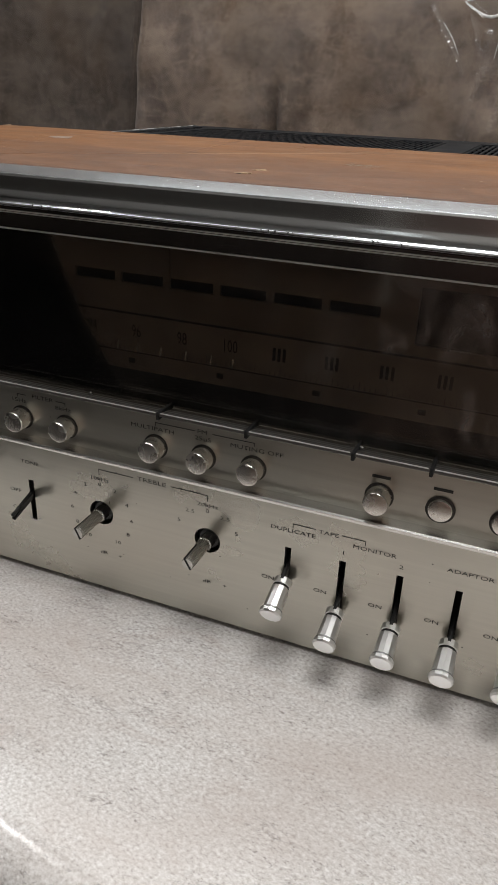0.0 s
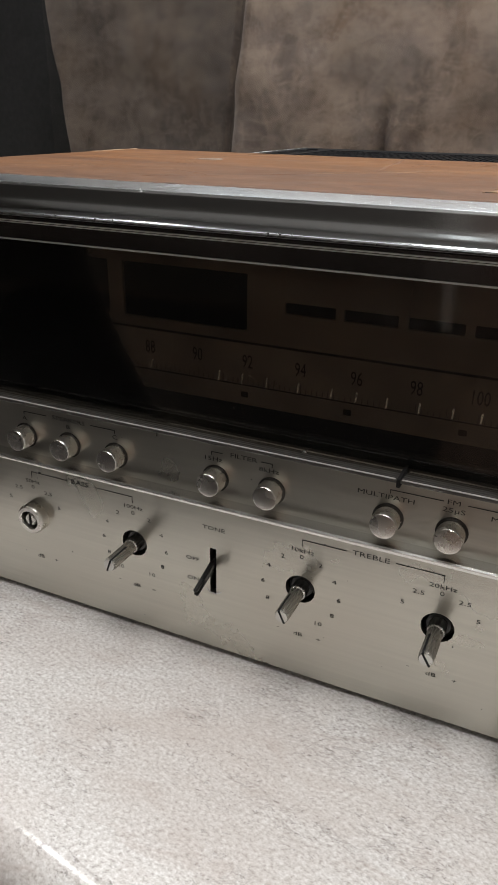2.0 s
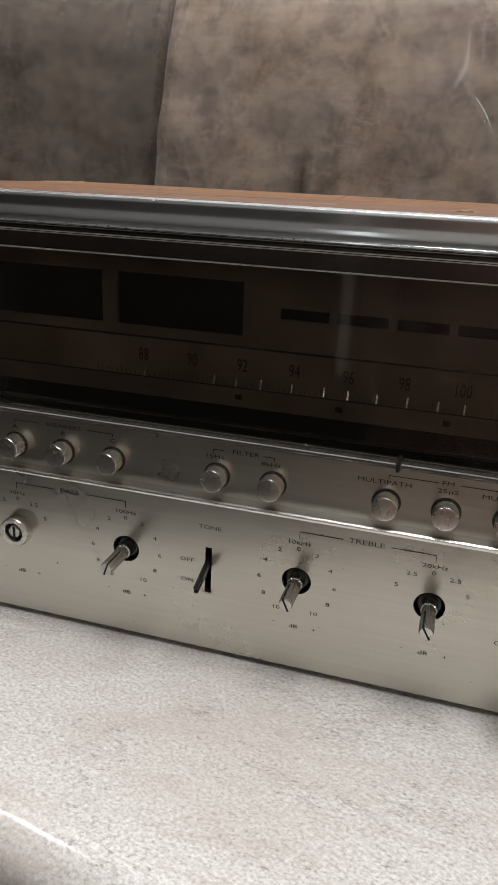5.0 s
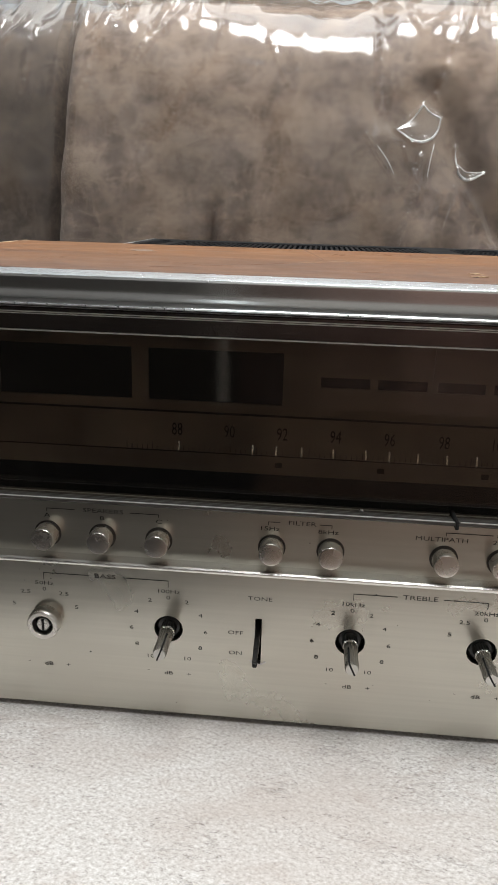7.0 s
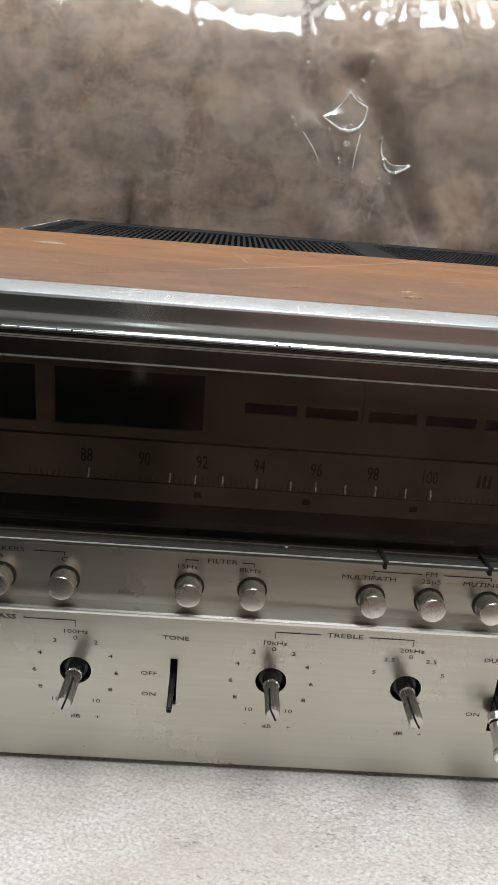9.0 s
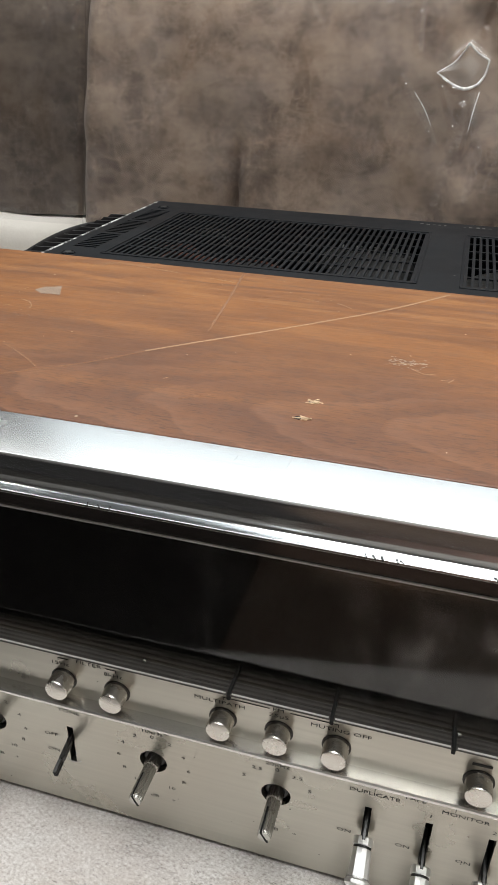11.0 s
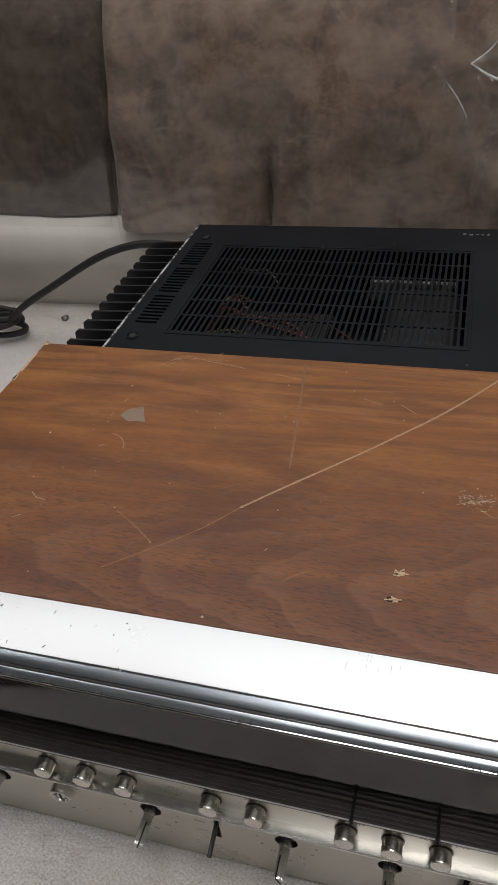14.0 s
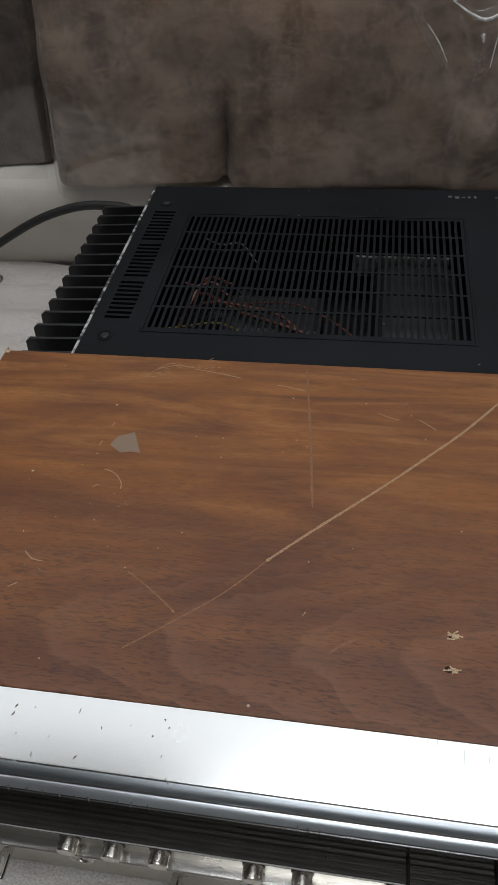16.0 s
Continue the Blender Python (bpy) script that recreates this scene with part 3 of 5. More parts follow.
def build_table():
    tb = thing("coffee_table", (0.1, 0.2, FLOOR), "low table with mottled stone-look laminate top and rounded edge", "table")
    v0, v1, u0, u1, r = -0.1285, 0.575, -0.95, 0.95, 0.018
    th = 0.036
    prof = [(v1, TABLE), (v1, TABLE - th), (v0 + 0.006, TABLE - th)]
    for i in range(13):
        a = radians(-90 - 15 * i)
        prof.append((v0 + r + r * math.cos(a), TABLE - r + r * math.sin(a)))
    bm = extrude_x(bmesh.new(), prof, u0, u1)
    turn = Matrix.Rotation(TURN, 4, "Z")
    bmesh.ops.transform(bm, matrix=turn, verts=bm.verts)
    part("tabletop", bm, M_LAM, tb, "pale mottled stone-look laminate", smooth=True)
    for u in (u0 + 0.08, u1 - 0.08):
        for v in (v0 + 0.08, v1 - 0.08):
            bm = box(bmesh.new(), u - 0.03, u + 0.03, v - 0.03, v + 0.03, FLOOR, TABLE - th, 0.004)
            bmesh.ops.transform(bm, matrix=turn, verts=bm.verts)
            part("leg", bm, M_FLOOR, tb)


build_table()


# ---------- sofa ----------
def dents(q, n, amp, scale):
    return n * amp * noise.noise(q * scale) + n * amp * 0.4 * noise.noise(q * scale * 2.7 + Vector((7, 3, 1)))


def build_sofa():
    so = thing("sofa", (0.0, 1.1, FLOOR), "sofa with a pale cloth seat and brown suede back cushions", "sofa")

    def seat_shape(q, n):
        back = 0.06 * max(0.0, min(1.0, (0.09 - q.z) / 0.12)) if n.y < -0.2 else 0.0
        return dents(q, n, 0.004, 7) + Vector((0, back, 0))

    bm = puffy(-1.25, 1.25, 0.614, 1.45, -0.14, 0.136, 0.022, 90, 40, 20, seat_shape)
    part("seat", bm, M_SEAT, so, "pale greige cloth seat", smooth=True)
    part("base", box(bmesh.new(), -1.2, 1.2, 0.70, 1.45, FLOOR + 0.06, -0.13, 0.02), M_SUEDE, so)
    part("back", box(bmesh.new(), -1.25, 1.25, 1.02, 1.45, -0.1, 0.60, 0.05, 4), M_SUEDE, so)
    for x in (-1.15, 1.15):
        for y in (0.75, 1.38):
            part("foot", box(bmesh.new(), x - 0.03, x + 0.03, y - 0.03, y + 0.03, FLOOR, FLOOR + 0.062), M_BLACK, so)


build_sofa()


def cushion_shape(edge, deep, wide, tuck):
    """A leaning back cushion; its end at edge rounds away by deep over wide; tuck: how far its foot draws in."""
    def shape(q, n):
        off = dents(q, n, 0.007, 8)
        rise = min(1.0, max(0.0, q.z - 0.345) / 0.115)
        lean = 0.041 + (q.z - 0.433) * 3.8 if rise > 0.766 else 0.115 * (1 - math.sqrt(1 - rise * rise))
        off += Vector((0.11 * (min(q.z, 0.46) - 0.2) * math.exp(-((q.x + 0.34) / 0.12) ** 2) - 0.15 * (q.z - 0.26) * math.exp(-((q.x + 0.604) / 0.06) ** 2), lean * (1.01 - q.y) / 0.418, 0))
        if n.y < -0.2:
            # folds rising from the lower edge
            for fx, fz, w, d in ((-0.148, 0.180, 0.0062, 0.019), (-0.128, 0.195, 0.010, -0.008), (-0.09, 0.18, 0.014, -0.008), (0.09, 0.20, 0.018, -0.012), (0.15, 0.22, 0.016, 0.012), (0.22, 0.2, 0.03, -0.012)):
                tilt = fx + 0.10 * (q.z - fz)
                a = math.exp(-((q.x - tilt) / w) ** 2) * max(0.0, 1 - max(0.0, q.z - fz) / 0.07)
                off += Vector((0, d * a, 0))
            # the deep slanting crease behind the loose plastic
            a, b = Vector((0.092, 0.350)), Vector((0.168, 0.205))
            t = max(0.0, min(1.0, (Vector((q.x, q.z)) - a).dot(b - a) / (b - a).length_squared))
            gap = (Vector((q.x, q.z)) - a.lerp(b, t)).length
            off += Vector((0, 0.011 * math.exp(-(gap / (0.016 + 0.004 * t)) ** 2) - 0.003 * math.exp(-((gap - 0.030) / 0.012) ** 2), 0))
            low = max(0.0, 0.20 - q.z) / 0.08
            off += Vector((0, tuck * min(1, low) ** 1.6 + deep * max(0.0, 1 - abs(q.x - edge) / wide) ** 2, 0))
        return off
    return shape


def build_cushions():
    bm = puffy(-0.3285, 0.62, 0.592, 1.01, 0.137, 0.528, 0.008, 224, 14, 110, cushion_shape(-0.3285, 0.014, 0.016, 0.005))
    solo("back_cushion", bm, M_SUEDE, "large brown distressed suede back cushion wrapped in clear plastic", "cushion", smooth=True, group="back cushions")
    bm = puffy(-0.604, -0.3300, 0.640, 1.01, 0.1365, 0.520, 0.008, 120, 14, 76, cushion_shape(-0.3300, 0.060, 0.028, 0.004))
    solo("back_cushion", bm, M_SUEDE_SHADED, "narrow brown distressed suede back cushion at the sofa's end, shade in its colour", "cushion", smooth=True, group="back cushions")
    # near-black wavy sheet filling the black area beyond the end cushion
    bm = puffy(-1.3, -0.60, 0.80, 0.90, 0.11, 1.0, 0.03, 40, 4, 40, lambda q, n: n * 0.012 * noise.noise(Vector((q.x * 9, q.y, q.z * 1.5))))
    solo("black_backdrop", bm, M_BACKDROP, "near-black wavy sheet beyond the end cushion", "cloth", smooth=True)


build_cushions()


def steps(*stretches):
    """Places along one way: from, to, spacing, for each stretch in turn."""
    out = []
    for a, b, gap in stretches:
        n = max(1, round((b - a) / gap))
        out += [a + (b - a) * k / n for k in range(n)]
    return out + [stretches[-1][1]]


def beside(x, z, x0, z0, x1, z1):
    """How far along a stretch, and how far from it."""
    dx, dz = x1 - x0, z1 - z0
    t = max(0.0, min(1.0, ((x - x0) * dx + (z - z0) * dz) / (dx * dx + dz * dz)))
    return t, math.hypot(x - x0 - t * dx, z - z0 - t * dz)


def pressed(x, z, loop):
    """Depth of a dent: rim up, floor leaning back."""
    inside, near_rim = False, 1.0
    for (ax, az), (bx, bz) in zip(loop, loop[1:] + loop[:1]):
        near_rim = min(near_rim, beside(x, z, ax, az, bx, bz)[1])
        if (az > z) != (bz > z) and x < ax + (z - az) / (bz - az) * (bx - ax):
            inside = not inside
    rim = 0.0024 * math.exp(-(near_rim / 0.0024) ** 2)
    low = min(q[1] for q in loop)
    return rim - (min(0.03 + 0.05 * (z - low), near_rim * 0.9, 0.0045) if inside else 0.0)


# creases: x, z at either end, half width, height
CREASES = ((-0.234, 0.379, -0.203, 0.421, 0.0062, 0.0075), (-0.227, 0.385, -0.167, 0.428, 0.0045, 0.0055), (-0.139, 0.379, -0.128, 0.447, 0.0050, 0.0060),
           (-0.248, 0.412, -0.230, 0.456, 0.0070, 0.0085), (-0.237, 0.424, -0.178, 0.455, 0.0060, 0.0075), (-0.198, 0.420, -0.172, 0.458, 0.0050, 0.0065),
           (-0.290, 0.395, -0.262, 0.450, 0.0060, 0.0080), (-0.315, 0.380, -0.300, 0.440, 0.0060, 0.0070), (-0.300, 0.350, -0.292, 0.385, 0.0060, 0.0040),
           (0.059, 0.430, 0.062, 0.475, 0.0045, 0.0070), (0.158, 0.455, 0.188, 0.395, 0.0050, 0.0075), (0.166, 0.455, 0.196, 0.405, 0.0040, 0.0050), (0.108, 0.392, 0.126, 0.425, 0.0045, 0.0050), (0.138, 0.421, 0.156, 0.462, 0.0050, 0.0065))
PLEATS = ((0.030, 0.405, 0.034, 0.330, 0.0070, 0.0070), (0.022, 0.308, 0.060, 0.252, 0.0042, 0.0040), (0.080, 0.285, 0.066, 0.200, 0.0075, 0.0070), (0.095, 0.205, 0.100, 0.250, 0.0050, 0.0050),
          (0.056, 0.424, 0.072, 0.402, 0.0045, 0.0060), (0.072, 0.402, 0.102, 0.422, 0.0045, 0.0060), (0.066, 0.418, 0.090, 0.414, 0.0050, 0.0050), (0.132, 0.250, 0.176, 0.180, 0.0060, 0.0055), (0.060, 0.300, 0.076, 0.262, 0.0040, 0.0036), (0.090, 0.345, 0.110, 0.400, 0.0065, 0.0055),
          (0.115, 0.294, 0.120, 0.274, 0.0056, 0.0070), (0.120, 0.274, 0.132, 0.263, 0.0058, 0.0076), (0.132, 0.263, 0.149, 0.270, 0.0054, 0.0066),
          (-0.200, 0.300, -0.178, 0.350, 0.0060, 0.0026), (-0.085, 0.395, -0.060, 0.350, 0.0050, 0.0024), (0.118, 0.255, 0.108, 0.215, 0.0045, 0.0040))
END_CREASES = ((-0.386, 0.350, -0.372, 0.412, 0.0050, 0.0060), (-0.352, 0.345, -0.344, 0.405, 0.0050, 0.0050), (-0.420, 0.400, -0.398, 0.440, 0.0060, 0.0070), (-0.410, 0.392, -0.372, 0.430, 0.0045, 0.0060), (-0.460, 0.385, -0.430, 0.436, 0.0060, 0.0070))
SWELLS = ((0.10, 0.252, 0.075, 0.066, 0.017), (0.11, 0.205, 0.026, 0.030, 0.006), (0.045, 0.36, 0.014, 0.03, 0.005))
KITE = ((0.053, 0.312), (0.079, 0.336), (0.098, 0.323), (0.090, 0.303), (0.072, 0.299))   # dent pressed into the loose part


def build_film(xs, ss, y0, pivot, creases, swells, dent, wrap, label, seed=0.0):
    """Clear plastic hung over a cushion, smooth below, gathered where it turns over the top."""
    bm = bmesh.new()
    rows = []
    for s in ss:
        row = []
        for x in xs:
            tight = max(0.0, min(1.0, (x + 0.155) / 0.04)) * max(0.0, min(1.0, (0.050 + 0.012 * noise.noise(Vector((s * 40, 1, 3))) - x) / 0.03))
            tight = tight * tight * (3 - 2 * tight)
            bend = 0.046 + 0.016 * tight     # how softly it turns over
            sag = 0.006 * noise.noise(Vector((x * 11, 3, 1))) + 0.0045 * noise.noise(Vector((x * 45, 7, 1))) - tight * (0.006 + 0.075 * (x + 0.06))
            s0 = pivot - 0.135 + sag - 0.766 * bend
            z0 = s0 + 0.135
            s1 = s0 + 1.292 * bend
            if s < s0:
                y, z, turn = y0, 0.135 + s, 0.0
            elif s < s1:
                turn = (s - s0) / bend
                y, z = y0 + bend * (1 - math.cos(turn)), z0 + bend * math.sin(turn)
            else:
                y, z, turn = y0 + 0.724 * bend + (s - s1) * 0.961, z0 + 0.961 * bend + (s - s1) * 0.276, radians(74)
            p = Vector((x, 0.0, s))
            back = max(0.0, min(1.0, (wrap + 0.020 - x) / 0.020))
            y += 0.020 * back * back                                      # it wraps the cushion's end
            w = 0.0030 * noise.noise(p * 8) + 0.0010 * noise.noise(Vector((x * 21, 4, s * 15)))
            calm = 0.18 + 0.82 * min(1.0, abs((x + 0.06) / 0.085) ** 4)     # taut stretch beside the seam
            near = math.exp(-((z - 0.440) / 0.016) ** 2)                   # the gathered seam
            up = max(0.0, min(1, (s - 0.28) / 0.05)) * calm
            fold = max(0.0, 1 - 4.5 * abs(noise.noise(Vector((x * 14 + 1.5 * s, 2 + seed, s * 3)))))
            small = max(0.0, 1 - 3.5 * abs(noise.noise(Vector((x * 40, 5 + seed, s * 12)))))
            w += up * 0.019 * fold + near * 0.0060 * small * calm + 0.002 * noise.noise(Vector((x * 20, 1, s * 20))) * near
            high = max(0.0, min(1.0, (s - 0.25) / 0.03))
            w += (0.0009 * noise.noise(Vector((x * 60, 9, s * 45))) + 0.0011 * noise.noise(Vector((x * 95, 2, s * 30)))) * high
            streak = max(0.0, 1 - 7 * abs(noise.noise(Vector((x * 9 - 3.5 * s, 8 + seed, s * 1.5)))))
            w += 0.0050 * streak * max(0.0, min(1, (s - 0.26) / 0.06)) * calm
            for cx, cz, rx_, rz_, amp in swells:
                d2 = ((x - cx) / rx_) ** 2 + ((z - cz) / rz_) ** 2
                if d2 < 5:
                    w += amp * math.exp(-d2 * 1.2)
            for cx0, cz0, cx1, cz1, wide, tall in creases:
                if min(cx0, cx1) - 0.015 < x < max(cx0, cx1) + 0.015 and min(cz0, cz1) - 0.015 < z < max(cz0, cz1) + 0.015:
                    t, d = beside(x + 0.002 * noise.noise(Vector((z * 50, cx0 * 90, 0))), z, cx0, cz0, cx1, cz1)
                    tall *= 0.75 + 0.6 * noise.noise(Vector((t * 5, cx0 * 70, 4)))
                    w += tall * max(0.0, 1 - d / wide / (0.5 + 0.5 * math.sin(math.pi * min(0.9, 0.15 + t)))) ** 1.2 * (1 + 0.5 * noise.noise(Vector((x * 330, 6, z * 330))))
            if dent and 0.045 < x < 0.105 and 0.29 < z < 0.345:
                w += pressed(x, z, dent)
            n = Vector((0, -math.cos(turn), math.sin(turn)))
            row.append(bm.verts.new(Vector((x, y, z)) + (n * (0.009 + max(-0.0075, w)) + Vector((0.11 * (min(z, 0.46) - 0.2) * math.exp(-((x + 0.33) / 0.12) ** 2), 0, 0)))))
        rows.append(row)
    for a, b in zip(rows, rows[1:]):
        for i in range(len(xs) - 1):
            bm.faces.new((a[i], a[i + 1], b[i + 1], b[i]))
    spots = np.array([v.co[:] for row in rows for v in row])
    ob = solo("plastic_sheet", bm, M_FILM, label, "plastic sheet", smooth=True)
    ob.visible_shadow = False
    return ob, spots


def glint_line(sheet, spots, way, r):
    """A pale line on the sheet, painted for a lamp's reflection; r: half its width at each bend of the way."""
    line = []
    for (x, z), wide in zip(smooth_line(way, 6), np.interp(np.linspace(0, 1, 6 * (len(way) - 1) + 1), np.linspace(0, 1, len(r)), r)):
        at = spots[np.argmin((spots[:, 0] - x) ** 2 + (spots[:, 2] - z) ** 2)]
        line.append((Vector((x, at[1], z)), wide))
    bm = bmesh.new()
    rings = []
    for i, (p, wide) in enumerate(line):
        d = (line[min(i + 1, len(line) - 1)][0] - line[max(i - 1, 0)][0]).normalized()
        side = d.cross(Vector((0, 1, 0))).normalized()
        rings.append([bm.verts.new(p + side * wide * math.cos(a) + Vector((0, -0.0003 - 0.5 * wide * math.sin(a), 0))) for a in (0, 0.8, 1.57, 2.34, math.pi)])
    for a, b in zip(rings, rings[1:]):
        for i in range(4):
            bm.faces.new((a[i], a[i + 1], b[i + 1], b[i]))
    bmesh.ops.recalc_face_normals(bm, faces=bm.faces)
    part("fold", bm, M_GLINT, sheet, "pale line painted for a reflection in the plastic", smooth=True)


SHEET, SPOTS = build_film(steps((-0.3255, -0.27, 0.003), (-0.27, 0.03, 0.0015), (0.03, 0.16, 0.0008), (0.16, 0.20, 0.0015), (0.20, 0.60, 0.006)),
           steps((0.0, 0.06, 0.006), (0.06, 0.11, 0.0015), (0.11, 0.215, 0.0008), (0.215, 0.36, 0.0015), (0.36, 0.62, 0.006)),
           0.582, 0.419, CREASES + PLEATS, SWELLS, KITE, -0.3255, "creased clear plastic sheet hung over the back cushion")
# outlines of the reflection, drawn as fixed pale lines
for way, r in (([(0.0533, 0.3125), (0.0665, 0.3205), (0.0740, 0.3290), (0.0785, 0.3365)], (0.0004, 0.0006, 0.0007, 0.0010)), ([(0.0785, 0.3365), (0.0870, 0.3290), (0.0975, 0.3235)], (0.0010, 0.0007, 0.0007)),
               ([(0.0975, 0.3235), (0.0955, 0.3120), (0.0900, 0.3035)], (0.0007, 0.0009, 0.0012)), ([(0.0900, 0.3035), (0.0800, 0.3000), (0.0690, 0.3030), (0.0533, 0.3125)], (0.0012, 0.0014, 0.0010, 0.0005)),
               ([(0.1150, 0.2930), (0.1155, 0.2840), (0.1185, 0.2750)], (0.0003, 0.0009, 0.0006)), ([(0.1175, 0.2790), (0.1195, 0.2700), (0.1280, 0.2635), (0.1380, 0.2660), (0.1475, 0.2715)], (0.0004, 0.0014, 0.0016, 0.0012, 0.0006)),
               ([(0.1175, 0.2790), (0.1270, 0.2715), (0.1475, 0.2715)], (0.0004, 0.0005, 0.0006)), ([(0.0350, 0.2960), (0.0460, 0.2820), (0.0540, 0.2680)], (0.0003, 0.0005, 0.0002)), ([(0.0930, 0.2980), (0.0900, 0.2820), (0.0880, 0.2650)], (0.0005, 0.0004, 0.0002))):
    glint_line(SHEET, SPOTS, way, r)


def facet(sheet, spots, loop):
    """A flat facet within the pale lines, carrying the reflection's painted haze."""
    bm = bmesh.new()
    ring = []
    for x, z in loop:
        at = spots[np.argmin((spots[:, 0] - x) ** 2 + (spots[:, 2] - z) ** 2)]
        ring.append(bm.verts.new((x, at[1] - 0.0004, z)))
    mid = sum((v.co for v in ring), Vector()) / len(ring)
    hub = bm.verts.new(mid + Vector((0, -0.0002, 0)))
    for a, b in zip(ring, ring[1:] + ring[:1]):
        bm.faces.new((a, b, hub))
    bmesh.ops.recalc_face_normals(bm, faces=bm.faces)
    part("facet", bm, M_HAZE, sheet, "flat facet with a reflection's haze painted in", smooth=True).visible_shadow = False


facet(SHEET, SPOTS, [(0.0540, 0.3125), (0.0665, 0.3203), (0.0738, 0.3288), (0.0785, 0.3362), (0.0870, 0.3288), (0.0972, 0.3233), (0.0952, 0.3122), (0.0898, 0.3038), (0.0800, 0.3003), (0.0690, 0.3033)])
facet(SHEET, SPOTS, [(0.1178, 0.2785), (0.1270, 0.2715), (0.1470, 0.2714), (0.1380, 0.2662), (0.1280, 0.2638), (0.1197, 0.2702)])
build_film(steps((-0.322, 0.20, 0.0025), (0.20, 0.58, 0.006)), steps((0.318, 0.40, 0.002), (0.40, 0.60, 0.006)),
           0.578, 0.428, (), (), (), -0.700, "second layer of clear plastic gathered over the cushion's top", 3.7)
build_film(steps((-0.600, -0.48, 0.006), (-0.48, -0.345, 0.002)), steps((0.0, 0.19, 0.010), (0.19, 0.36, 0.002), (0.36, 0.60, 0.006)),
           0.627, 0.419, END_CREASES, (), (), -0.700, "clear plastic sheet over the narrow end cushion")


# ---------- receiver ----------
rx = thing("stereo_receiver", (0.05, 0.24, TABLE), "old silver stereo receiver with walnut top and missing knobs", "receiver")
YF = 0.0           # front of the control panel

SHAFTS = [-0.175, -0.133, -0.0785, 0.0, 0.055]
SLOTS = [0.093, 0.117, 0.141, 0.1645, 0.188, 0.2115]
BUTTONS = [-0.1275, -0.1045, -0.081, -0.0348, -0.0112, 0.0335, 0.0558, 0.078, 0.1295]
PRESSED = [0.1525, 0.1755, 0.1985]
ZS, ZB = 0.0525, 0.0975
YS = -0.006        # front of the button strip, proud of the panel


def build_panels():
    holes = [circle(x, ZS, 0.0063) for x in SHAFTS] + [rect(-0.0408, -0.0379, 0.0384, 0.0606)]
    holes += [rect(x - 0.0014, x + 0.0014, 0.034, 0.0598) for x in SLOTS]
    bm = plate(rect(WL + 0.012, WR - 0.012, 0.0095, 0.0858), holes, YF, YF + 0.003)
    pn = part("control_panel", bm, M_PANEL, rx, "champagne brushed aluminium panel, smudged")
    holes = [circle(x, ZB, 0.0054) for x in BUTTONS + PRESSED]
    bm = plate(rect(WL + 0.012, WR - 0.012, 0.0888, 0.1116), holes, YS, YS + 0.0028)
    st = part("button_strip", bm, M_PANEL, rx, "brushed aluminium strip of push buttons")
    part("backing", box(bmesh.new(), WL + 0.013, WR - 0.013, 0.014, 0.018, 0.012, 0.112), M_VOID, rx)
    # ledge between strip and panel
    prof = [(0.004, 0.0859), (-0.0108, 0.0862), (-0.0116, 0.0866), (-0.0118, 0.0872), (-0.0118, 0.0880), (-0.0112, 0.0886), (-0.0061, 0.0891), (-0.003, 0.0888), (0.004, 0.0886)]
    part("rail", extrude_x(bmesh.new(), prof, WL + 0.011, WR - 0.011), M_RAIL, rx, "bright aluminium rail", smooth=True)
    return pn, st


PANEL, STRIP = build_panels()


def build_moulding():
    """The ridged black ledge below the dial glass."""
    prof = [(0.006, 0.1105), (-0.0030, 0.1105), (-0.0058, 0.1117), (-0.0088, 0.1130), (-0.0094, 0.1136), (-0.0094, 0.1145)]
    y, z = -0.0088, 0.1145
    for k in range(5):
        prof += [(y, z), (y + 0.0008, z - 0.0011), (y + 0.0016, z - 0.0011), (y + 0.002, z - 0.0004)]
        y, z = y + 0.0024, z - 0.0004
    prof += [(0.0045, 0.1122), (0.006, 0.1122)]
    ob = part("dial_ledge", extrude_x(bmesh.new(), prof, WL + 0.011, WR - 0.011), M_LEDGE, rx, "ridged dark moulding under the dial glass")
    for yz in ((-0.0091, 0.1147), (0.0018, 0.1130)):
        bm = bmesh.new()
        edges = [WL + 0.012, 0.0365, 0.0755, 0.1185, 0.1475, 0.19, WR - 0.012]
        for a, b in zip(edges, edges[1:]):
            box(bm, a + 0.0012, b - 0.0012, yz[0] - 0.0003, yz[0] + 0.0003, yz[1] - 0.00022, yz[1] + 0.00008)
        part("bright_line", bm, M_LINE, ob, "thin bright metal line")
    for x in (0.0365, 0.0755, 0.1185, 0.1475, 0.19):
        part("clip", box(bmesh.new(), x - 0.0007, x + 0.0007, -0.0097, 0.003, 0.1115, 0.1149, 0.0003, 1), M_VOID, ob)
    for x in (0.0360, 0.0755):
        part("dark_insert", box(bmesh.new(), x - 0.0225, x - 0.0008, -0.0048, -0.0035, 0.1124, 0.1131), M_VOID, ob)
    for x in (0.0, 0.12):
        part("screw", lathe(bmesh.new(), [(0.0010, 0), (0.0010, 0.0006), (0.0005, 0.0010)], (x, -0.0022, 0.1142), n=12), M_CHROME, ob)


build_moulding()


